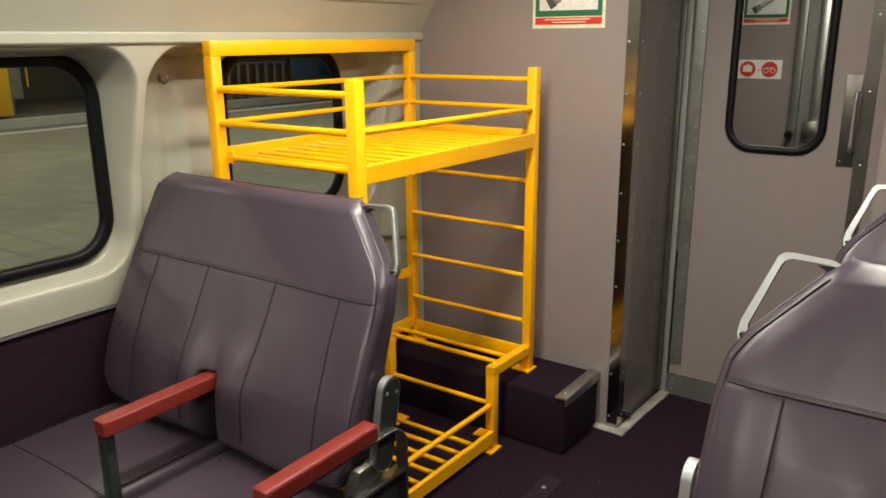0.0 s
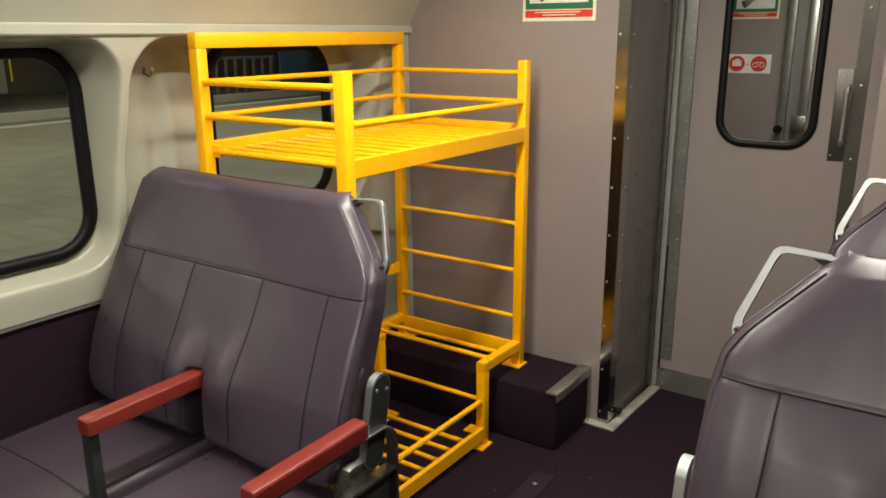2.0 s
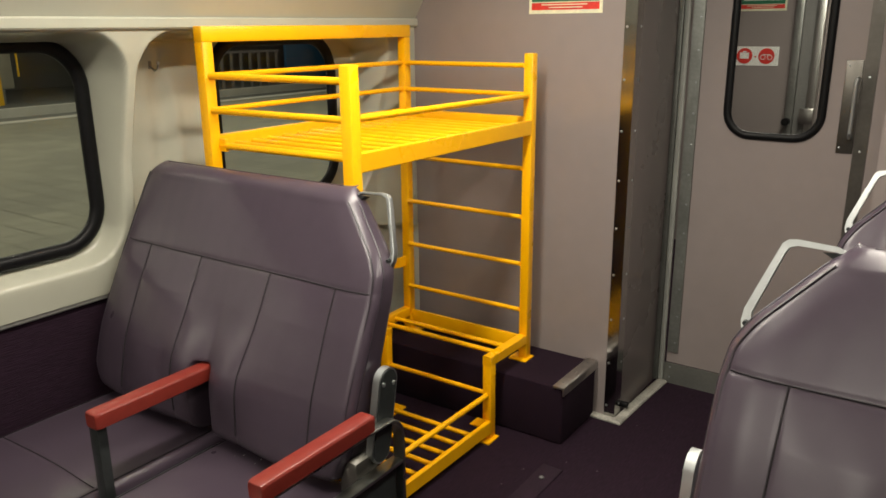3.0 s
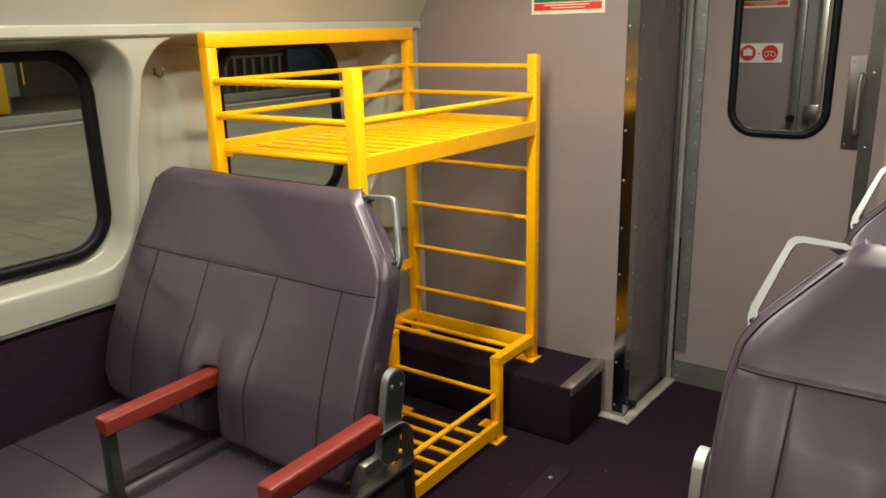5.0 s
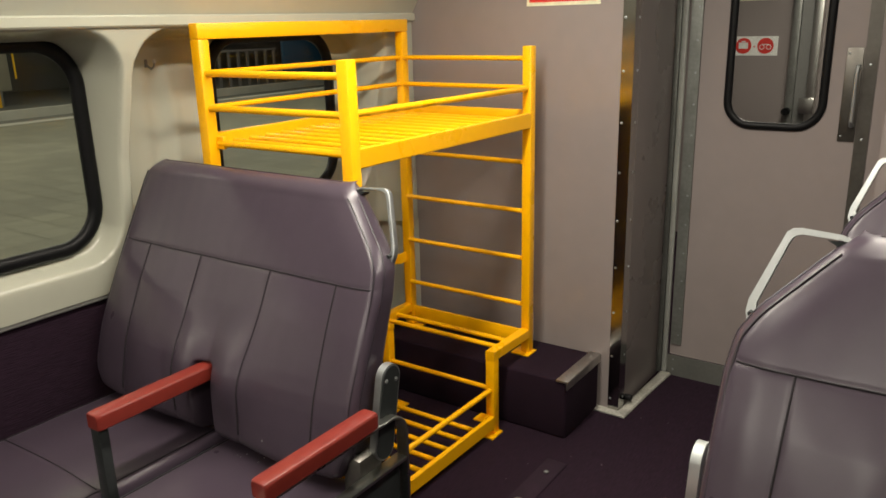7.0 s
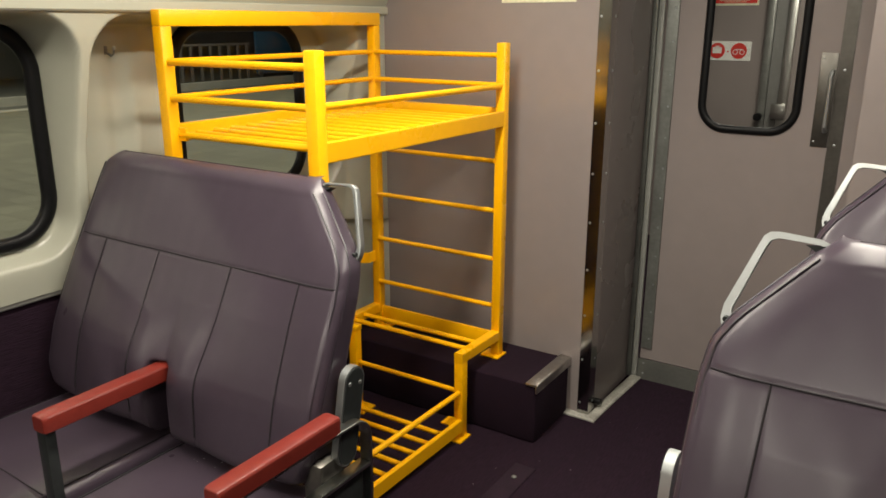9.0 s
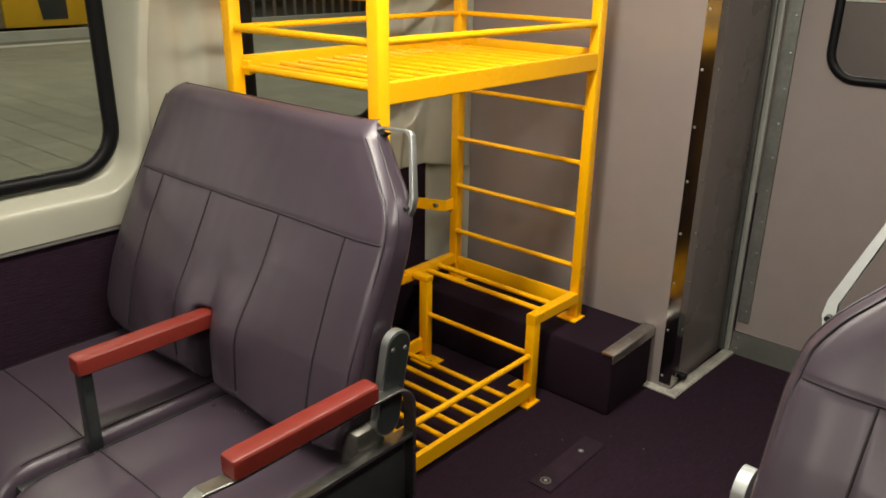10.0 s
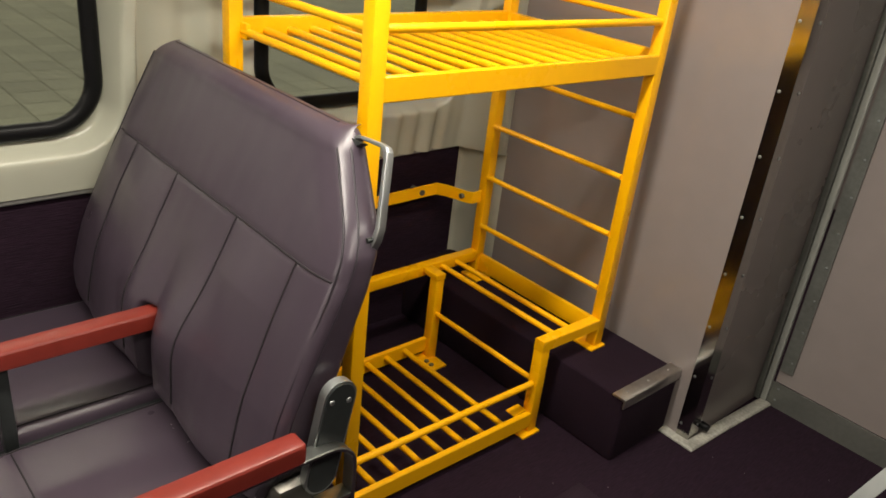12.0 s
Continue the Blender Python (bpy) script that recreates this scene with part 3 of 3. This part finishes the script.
fp = part("foot_plate", box(XM - 0.02, XM + 0.09, YN - 0.075, YN + 0.012, 0.0, 0.007, 0.001), YELLOW, rack)
for x in (XM + 0.035, XM + 0.062):
    part("bolt", rod((x, YN - 0.04, 0.007), (x, YN - 0.04, 0.013), 0.009, 6), DULL, fp)
part("corner_lug", box(XK - 0.040, XK - 0.002, YN - 0.078, YN - 0.020, 0.080, 0.085, 0.001), YELLOW, rack)
# wall bracket
br = sweep([(XL - 0.004, YK - 0.020, 0.572), (XL - 0.010, YK - 0.055, 0.568), (XL - 0.030, YK - 0.063, 0.566), (XL - 0.120, YK - 0.082, 0.562), (XL - 0.160, YK - 0.100, 0.560), (-2.280, 2.48, 0.556), (-2.280, 1.9, 0.545)], flat(0.006, 0.046, 0.001), (0, 0, 1))
bk = part("wall_bracket", br, YELLOW, rack)
part("bolt", rod((-2.331, 2.46, 0.555), (-2.270, 2.46, 0.555), 0.011, 8), DULL, bk)
part("bolt", rod((XL - 0.050, YK - 0.080, 0.566), (XL - 0.046, YK - 0.050, 0.566), 0.010, 8), DULL, bk)


# ---------- seats ----------
def slab(us, vs, front, back):
    """A closed upholstered body from two sheets of points front(u, v) and back(u, v)."""
    b = bmesh.new()
    nu, nv = len(us), len(vs)
    f = [[b.verts.new(front(u, v)) for v in vs] for u in us]
    k = [[b.verts.new(back(u, v)) for v in vs] for u in us]
    for i in range(nu - 1):
        for j in range(nv - 1):
            b.faces.new((f[i][j], f[i + 1][j], f[i + 1][j + 1], f[i][j + 1]))
            b.faces.new((k[i][j], k[i][j + 1], k[i + 1][j + 1], k[i + 1][j]))
    for i in range(nu - 1):
        for j in (0, nv - 1):
            b.faces.new((f[i][j], k[i][j], k[i + 1][j], f[i + 1][j]))
    for j in range(nv - 1):
        for i in (0, nu - 1):
            b.faces.new((f[i][j], f[i][j + 1], k[i][j + 1], k[i][j]))
    return b


def edge_drop(d, r):
    if d >= r:
        return 0.0
    return r - math.sqrt(max(0.0, r * r - (r - d) ** 2))


def groove(d, width=0.0045, depth=0.0013):
    return depth * math.exp(-(d / width) ** 2)


ZB, ZT = 0.478, 1.172


def lerp(z, pts):
    for (za, a), (zb, b2) in zip(pts, pts[1:]):
        if z <= zb:
            k = min(1, max(0, (z - za) / (zb - za)))
            return a + (b2 - a) * k
    return pts[-1][1]


AISLE = ((0.478, 0.440), (0.505, 0.475), (0.57, 0.499), (0.92, 0.497), (0.985, 0.488), (1.03, 0.460), (1.150, 0.345), (1.172, 0.310))
WALLED = ((0.478, 0.485), (0.505, 0.525), (0.57, 0.553), (0.95, 0.522), (1.11, 0.506), (1.150, 0.496), (1.172, 0.462))
FRONT = ((0.42, 1.200), (0.55, 1.208), (0.69, 1.240), (0.82, 1.296), (0.946, 1.354), (1.172, 1.458))


def smooth_lerp(z, pts, h=0.02):
    return (lerp(z - h, pts) + 2 * lerp(z, pts) + lerp(z + h, pts)) / 4


def half_width(z, aisle):
    return smooth_lerp(z, AISLE if aisle else WALLED, 0.012)


def back_y(z):
    return smooth_lerp(z, FRONT, 0.04)


def seam_x(z):
    return 0.140 - 0.04 * max(0, (0.85 - z)) ** 1.2, 0.374 + 0.03 * (0.946 - z)


def front_push(x, z):
    """How far the upholstery stands behind its flat plane."""
    w = half_width(z, x > 0)
    p = edge_drop(max(0, w - abs(x)), 0.026) + edge_drop(max(0, ZT - z), 0.034) + edge_drop(max(0, (z - ZB) * 1.2), 0.055)
    p += 0.010 * math.exp(-((w - abs(x)) / 0.05) ** 2)
    zs = 0.946
    s1, s2 = seam_x(z)
    if z < zs:
        k = min(1, (zs - z) / 0.10)
        p -= 0.004 * k
        p -= 0.010 * max(0, math.cos((abs(x) - (s1 + s2) / 2) / (s2 - s1) * math.pi)) * k if s1 < abs(x) < s2 else 0
        p -= 0.036 * math.exp(-((z - 0.675) / 0.10) ** 2) * math.exp(-((abs(x) - 0.085) / 0.075) ** 2)
        p += groove(abs(x) - s1) + groove(abs(x) - s2)
        # slot for the middle armrest
        a = min(1, max(0, (0.043 - abs(x + 0.010)) / 0.022)) * min(1, max(0, (0.700 - z) / 0.025))
        p += 0.085 * a * a * (3 - 2 * a)
    p += groove(z - zs, 0.005, 0.0018)
    # slight slack in the cover
    p += 0.0025 * noise.noise(Vector((x * 6, z * 5, 1.7))) + 0.0010 * noise.noise(Vector((x * 22, z * 9, 4.1)))
    return p


def double_seat(xc, yo, zo, side, label):
    """A two-place seat; side is 1 where the aisle lies towards +x, -1 where it lies the other way."""
    s = thing("double_seat", (xc, 1.0 + yo, 0), label, "train seat", "double seats")

    def place(x, y, z):
        return (xc + side * x, yo + y, z + zo)

    def block(x0, x1, y0, y1, z0, z1, bevel):
        return box(min(xc + side * x0, xc + side * x1), max(xc + side * x0, xc + side * x1), yo + y0, yo + y1, z0 + zo, z1 + zo, bevel)

    us = np.concatenate([[-1, -0.997, -0.99, -0.98], np.linspace(-0.97, 0.97, 226), [0.98, 0.99, 0.997, 1]])
    vs = np.concatenate([[0, 0.004, 0.012, 0.024], np.linspace(0.035, 0.965, 140), [0.976, 0.988, 0.996, 1]])

    def at(u, v, rear):
        z = ZB + (ZT - ZB) * v
        w = half_width(z, u > 0)
        x = u * w
        if rear:
            d = min(w - abs(x), ZT - z, z - ZB)
            off = max((0.146 - 0.070 * v) - edge_drop(max(0, d), 0.03), front_push(x, z) + 0.003)
        else:
            off = front_push(x, z)
        return place(x, back_y(z) + off, z)

    back = part("backrest", slab(us, vs, lambda u, v: at(u, v, False), lambda u, v: at(u, v, True)), VINYL, s, "padded purple vinyl backrest with sewn seams", smooth=60)
    for off_y, inset in ((0.0105, 0.013), (0.034, 0.0)):
        for aisle in (False, True):
            line = []
            for k in range(60):
                z = 0.53 + (ZT - 0.030 - 0.53) * k / 59
                w = half_width(z, aisle) - inset
                line.append(place(w if aisle else -w, back_y(z) + off_y + edge_drop(max(0, ZT - z), 0.030), z))
            part("piping", sweep(line, circle(0.0024, 6), (0, 1, 0.3)), PIPING, back)
    wt = half_width(ZT, True), half_width(ZT, False)
    part("piping", sweep([place(x, back_y(ZT) + 0.040, ZT - 0.0006) for x in np.linspace(0.028 - wt[1], wt[0] - 0.028, 30)], circle(0.0024, 6), (0, 0, 1)), PIPING, back)
    seams = [[(x, 0.946) for x in np.linspace(-0.49, 0.475, 60)]]
    for sg in (-1, 1):
        for k in (0, 1):
            seams.append([(sg * seam_x(z)[k], z) for z in np.linspace(0.53, 0.945, 40)])
    for pts in seams:
        part("seam", sweep([place(x, back_y(z) + front_push(x, z) - 0.0018, z) for x, z in pts], circle(0.0019, 6), (0, 1, 0.2)), SEAM, back)
    # cushions
    for cx, n in ((-0.288, 0), (0.252, 1)):
        x0, x1 = cx - 0.253, cx + 0.253
        y0, y1 = 0.69, 1.305

        def topside(u, v):
            x, y = x0 + (x1 - x0) * u, y0 + (y1 - y0) * v
            d = min(x - x0, x1 - x)
            z = 0.458 - edge_drop(max(0, d), 0.028) - edge_drop(max(0, (y - y0) * 0.8), 0.085) - edge_drop(max(0, y1 - y), 0.045)
            z += 0.012 * math.sin(math.pi * u) * math.sin(math.pi * min(1, v * 1.1))
            z -= groove(y - 0.905, 0.004, 0.0025) + groove(d - 0.022, 0.0035, 0.002)
            z += 0.002 * noise.noise(Vector((x * 7, y * 7, 2.2 + n)))
            return place(x, y, z)

        def under(u, v):
            return place(x0 + (x1 - x0) * u, y0 + (y1 - y0) * v, 0.33)
        g = np.concatenate([[0, 0.004, 0.012, 0.024], np.linspace(0.035, 0.965, 100), [0.976, 0.988, 0.996, 1]])
        cu = part("seat_cushion", slab(g, g, topside, under), VINYL, s, "purple vinyl seat cushion with piped edges", smooth=60)
        for line in ([(0.06 + 0.88 * k / 40, (0.905 - y0) / (y1 - y0)) for k in range(41)], [(0.0435, 0.12 + 0.85 * k / 40) for k in range(41)], [(0.9565, 0.12 + 0.85 * k / 40) for k in range(41)]):
            part("seam", sweep([Vector(topside(u, v)) + Vector((0, 0, 0.0016)) for u, v in line], circle(0.0018, 6), (0, 0, 1)), SEAM, cu)
    part("seat_base", block(-0.53, 0.50, 0.74, 1.37, 0.27, 0.332, 0.01), SHELL, s)
    part("centre_rail", block(-0.042, 0.008, 0.74, 1.25, 0.33, 0.425, 0.006), DARKMETAL, s)
    for dx in (-0.35, 0.35):
        part("pedestal", box(xc + dx - 0.03, xc + dx + 0.03, yo + 0.85, yo + 1.2, 0.0, 0.275 + zo, 0.006), DARKMETAL, s)
    part("back_bracket", block(-0.06, 0.055, 1.30, 1.34, 0.40, 0.70, 0.01), DARKMETAL, s)
    # middle armrest
    arm = part("armrest", arm_pad(place, -0.012, 0.893), RED, s, "red padded armrest")
    part("arm_post", block(-0.044, -0.008, 0.903, 0.930, 0.40, 0.652, 0.003), DARKMETAL, arm)
    # aisle-side frame with its armrest
    ax = 0.540
    part("armrest", arm_pad(place, ax, 0.912), RED, s, "red padded armrest")
    path = [(0.78, 0.30), (0.78, 0.53)] + arc(0.88, 0.552, 0.10, 175, 105, 8) + [(0.93, 0.641), (1.25, 0.641)] + arc(1.322, 0.580, 0.060, 85, 0, 8) + [(1.382, 0.30)]
    fr = part("arm_frame", sweep([place(ax, y, z) for y, z in path], flat(0.009, 0.034, 0.002), (1, 0, 0)), FRAME, s, "worn stainless steel side frame")
    part("lower_rail", block(ax - 0.017, ax + 0.017, 0.79, 1.377, 0.506, 0.516, 0.002), FRAME, fr)
    part("side_panel", block(ax - 0.014, ax - 0.006, 0.80, 1.373, 0.26, 0.505, 0.003), DARKMETAL, fr)
    part("leg", box(xc + side * ax - 0.02, xc + side * ax + 0.02, yo + 1.05, yo + 1.15, 0.0, 0.265 + zo, 0.004), DARKMETAL, fr)
    # pivot plate between frame and backrest
    tilt = math.atan(0.20)

    def put(u, v, d):
        yy, zz = u * math.cos(tilt) + v * math.sin(tilt), v * math.cos(tilt) - u * math.sin(tilt)
        return place(0.512 + d, 1.338 + yy, 0.645 + zz)
    cap = arc(0, 0.090, 0.036, 0, 180, 10) + arc(0, -0.085, 0.036, 180, 360, 10)
    pv = part("pivot_plate", plate(cap, [], put, 0.020), ALLOY, s, "rounded steel pivot plate")
    inner = arc(0, 0.090, 0.031, 0, 180, 10) + arc(0, -0.085, 0.031, 180, 360, 10)
    part("cover", plate(inner, [], lambda u, v, d: put(u, v, d + 0.020), 0.002), DARKMETAL, pv)
    for u in (-0.019, 0.019):
        part("screw", rivet(Vector(put(u, 0.085, 0.0225)), 0, 0.006), ALLOY, pv)
    part("hinge_block", block(0.462, 0.524, 1.235, 1.325, 0.43, 0.560, 0.016), DARKPLATE, s)
    # grab handle on the shoulder
    outer = [(0.312, 1.150), (0.345, 1.163), (0.412, 1.167), (0.427, 1.165), (0.436, 1.158), (0.441, 1.147), (0.482, 1.034), (0.484, 1.012), (0.479, 0.994), (0.467, 0.979), (0.452, 0.970)]
    inner = [(0.444, 0.986), (0.459, 0.998), (0.469, 1.012), (0.471, 1.030), (0.4315, 1.142), (0.425, 1.1545), (0.412, 1.1595), (0.345, 1.157), (0.312, 1.142)]
    loop = plate(outer + inner, [], lambda u, v, d: place(u, 1.438 + (v - 0.985) * 0.34 + d, v - 0.3 * d), 0.016)
    bmesh.ops.bevel(loop, geom=[e for e in loop.edges if len(e.link_faces) == 2 and e.calc_face_angle(0) > 1.0], offset=0.0018, segments=2, affect="EDGES", profile=0.5)
    gh = part("grab_handle", loop, ALLOY, s, "polished alloy grab handle")
    part("upper_mount", plate([(0.298, 1.157), (0.368, 1.1545), (0.340, 1.138), (0.318, 1.116)], [], lambda u, v, d: place(u, 1.489 + d, v - 0.3 * d), 0.017), DARKMETAL, gh, "dark steel wedge mount")
    x, y, z = place(0.475, 1.443, 1.012)
    part("screw", rod((x, y - 0.008, z), (x, y + 0.002, z), 0.005, 10), DARKMETAL, gh)
    return s


def arm_pad(place, xm, y0):
    prof = [(-0.019, 0.646), (0.019, 0.646), (0.0235, 0.650), (0.0242, 0.678), (0.0232, 0.6845), (0.0205, 0.6885), (0.0165, 0.690), (-0.0165, 0.690), (-0.0205, 0.6885), (-0.0232, 0.6845), (-0.0242, 0.678), (-0.0235, 0.650)]
    b = bmesh.new()
    ends = []
    for y, k in ((y0, 0.80), (y0 + 0.0015, 0.89), (y0 + 0.005, 0.96), (y0 + 0.010, 0.99), (y0 + 0.016, 1.0), (1.252, 1.0), (1.260, 0.98), (1.265, 0.92), (1.267, 0.82)):
        ends.append([b.verts.new(place(xm + u * k, y, 0.668 + (z - 0.668) * k)) for u, z in prof])
    for a, c in zip(ends, ends[1:]):
        for j in range(len(prof)):
            b.faces.new((a[j], a[(j + 1) % len(prof)], c[(j + 1) % len(prof)], c[j]))
    b.faces.new(ends[0][::-1]), b.faces.new(ends[-1])
    return b


double_seat(-1.735, 0, 0, 1, "purple vinyl double seat with red armrests beside the windows")
seat_b = double_seat(0.068, 0, 0.022, -1, "purple vinyl double seat across the aisle, red armrests")
copy_thing(seat_b, pose(0.120, 1.0 + 0.86, 0))

# ---------- small things ----------
hook = thing("coat_hook", (-2.35, 1.60, 1.45), "small dark metal coat hook in the window recess", "coat hook")
part("plate", box(-2.360, -2.354, 1.583, 1.595, 1.444, 1.470, 0.002), GREYTRIM, hook)
part("prong", sweep([(-2.354, 1.588, 1.452), (-2.33, 1.588, 1.440), (-2.315, 1.588, 1.447), (-2.310, 1.588, 1.462)], circle(0.0032, 8), (0, 1, 0)), DULL, hook)
part("tip", rivet((-2.310, 1.588, 1.464), 0, 0.007), ALLOY, hook)
hatch = thing("floor_hatch", (-1.212, 2.14, 0), "narrow carpeted floor hatch with a thin metal edge", "floor hatch")
part("edge_strip", box(-1.254, -1.170, 1.975, 2.308, 0.0, 0.0025, 0.0008), CARPET, hatch)
part("cover", box(-1.251, -1.173, 1.978, 2.305, 0.0025, 0.0045, 0.0008), HATCH, hatch, "worn dark purple carpet cover")
for y, r in ((2.012, 0.019), (2.218, 0.010)):
    st = thing("floor_stud", (-1.213, y, 0.0045), "small worn steel floor stud in the hatch", "floor stud", "floor studs")
    part("flange", rod((-1.213, y, 0.0045), (-1.213, y, 0.0065), r, 20), DARKMETAL, st)
    part("ring", sweep([(-1.213 + 0.8 * r * math.cos(k * math.pi / 10), y + 0.8 * r * math.sin(k * math.pi / 10), 0.0066) for k in range(20)], circle(0.0016, 6), (0, 0, 1), closed=True), DULL, st)
    part("pin", rivet((-1.213, y, 0.0065), 2, 0.0062), ALLOY, st)


def litter(name, places, size, material, label):
    """Loose specks as one mesh of small bent flakes."""
    bm = bmesh.new()
    for x, y, z in places:
        r = size * random.uniform(0.5, 1.3)
        a = random.uniform(0, 6.28)
        ring = [bm.verts.new((x + r * math.cos(a + k * 1.257) * random.uniform(0.6, 1.2), y + 0.6 * r * math.sin(a + k * 1.257), z)) for k in range(5)]
        tip = bm.verts.new((x, y, z + 0.45 * r))
        for k in range(5):
            bm.faces.new((ring[k], ring[(k + 1) % 5], tip))
    ob = part(name, bm, material, None, label)
    return tagged(ob, label, "litter", kind="stuff")


litter("carpet_fluff", [(random.uniform(-1.35, -0.45), random.uniform(1.35, 3.1), 0.0) for _ in range(20)], 0.0030, SIGNGREY, "pale specks of fluff scattered on the dark carpet")
litter("seat_crumbs", [(-1.585 + random.uniform(-0.04, 0.04), 1.215 + random.uniform(-0.02, 0.02), 0.4605) for _ in range(6)], 0.0022, WHITE, "white crumbs in the crease of the seat cushion")

# ceiling light diffusers
for x, y, watts in LAMPS:
    lt = thing("ceiling_light", (x, y, 2.10), "warm white strip light under the carriage ceiling", "ceiling light", "ceiling strip lights")
    part("housing", box(x - 0.09, x + 0.09, y - 1.01, y + 1.01, 2.120, 2.170, 0.006), GREYTRIM, lt)
    part("diffuser", box(x - 0.07, x + 0.07, y - 0.97, y + 0.97, 2.100, 2.120, 0.004), TUBE, lt)

# ---------- station outside ----------
platform = structure("platform", box(-15.0, -2.75, -20, 40, -1.2, -0.106), JOINT, "pale paved station platform with square tiles")
far_tiles = bmesh.new()
tile_mesh = finish(box(-0.146, 0.146, -0.146, 0.146, -0.106, -0.100, 0.002, 1), PAVER, "paver")
for i in range(40):
    for j in range(80):
        x, y = -2.95 - 0.30 * i, -2.0 + 0.30 * j
        if i < 10 and 10 <= j < 38:
            t = new("paver", tile_mesh)
            t.parent = platform
            t.location = (x, y, random.uniform(-0.0012, 0.0012))
        else:
            c = [far_tiles.verts.new((x + dx * 0.146, y + dy * 0.146, -0.1005)) for dx, dy in ((-1, -1), (1, -1), (1, 1), (-1, 1))]
            far_tiles.faces.new(c)
tagged(part("paving", far_tiles, PAVER, platform), kind="stuff")
structure("platform_edge", box(-15.35, -15.0, -20, 40, -1.2, -0.095), KERB, "pale platform edge coping")
structure("track_bed", box(-60, 20, -60, 80, -1.35, -1.25), HALL, "dark track bed")
structure("hall_wall", box(-24.2, -24.0, -30, 60, -1.25, 4.5), HALL, "dark station hall wall")
structure("hall_ceiling", box(-24.2, -2.9, -30, 60, 4.5, 4.6), HALL, "dark station hall ceiling")
structure("far_platform", box(-24.0, -17.9, -20, 60, -1.2, -0.14), HALLFLOOR, "grey far platform")
structure("track_slab", box(-17.9, -15.35, -20, 60, -1.2, -0.30), HALLFLOOR, "grey track slab between the platforms")
structure("far_platform_edge", box(-18.0, -17.85, -20, 60, -0.5, -0.10), KERB, "pale far platform edge")
far = thing("far_train", (-19, 4, -0.14), "silver commuter train with yellow doors at the far platform", "train")
part("body", box(-21.5, -18.35, -14, 8.90, -0.10, 2.7, 0.10), TRAINS, far)
for y in (-2.2, 2.9, 7.92):
    d = part("door", box(-18.36, -18.25, y - 0.92, y + 0.92, -0.06, 2.2, 0.01), TRAINY, far, "yellow train door")
    part("door_window", plate([(y - 0.15, 0.08), (y + 0.40, 0.08), (y + 0.40, 1.7), (y - 0.36, 1.7)], [], lambda u, v, dd: (-18.25 + dd, u, v), 0.012), DARKMETAL, d)
board = thing("station_board", (-19.5, 9.0, -0.14), "beige station board with yellow grab poles", "board")
part("panel", box(-19.6, -19.5, 9.05, 9.75, 0.22, 2.3, 0.02), TRAINS, board)
part("pole", rod((-19.3, 9.15, -0.14), (-19.3, 9.15, 2.3), 0.03, 10), TRAINY, board)
part("pole", rod((-19.3, 9.78, 0.5), (-19.3, 9.78, 2.3), 0.025, 10), TRAINY, board)
part("foot", box(-19.6, -19.5, 9.3, 9.5, -0.14, 0.24), DULL, board)
rl = thing("station_railing", (-18.6, 15.5, -0.14), "pale metal railing with upright bars across the tracks", "railing")
part("top_rail", box(-18.65, -18.58, 13.4, 17.6, 0.86, 0.92), GREYTRIM, rl)
for i in range(12):
    part("upright", box(-18.64, -18.59, 13.5 + 0.36 * i, 13.58 + 0.36 * i, -0.14, 0.87), GREYTRIM, rl)
bp = thing("blue_panel", (-18.6, 19, -0.14), "tall blue panel on the far platform", "panel")
part("board", box(-18.7, -18.6, 17.9, 20.4, -0.05, 2.8, 0.02), BLUE, bp)
part("post", box(-18.7, -18.6, 18.0, 18.12, -0.14, 0.0), DULL, bp)
part("header", box(-18.62, -18.585, 18.2, 20.1, 1.7, 2.3), KERB, bp)
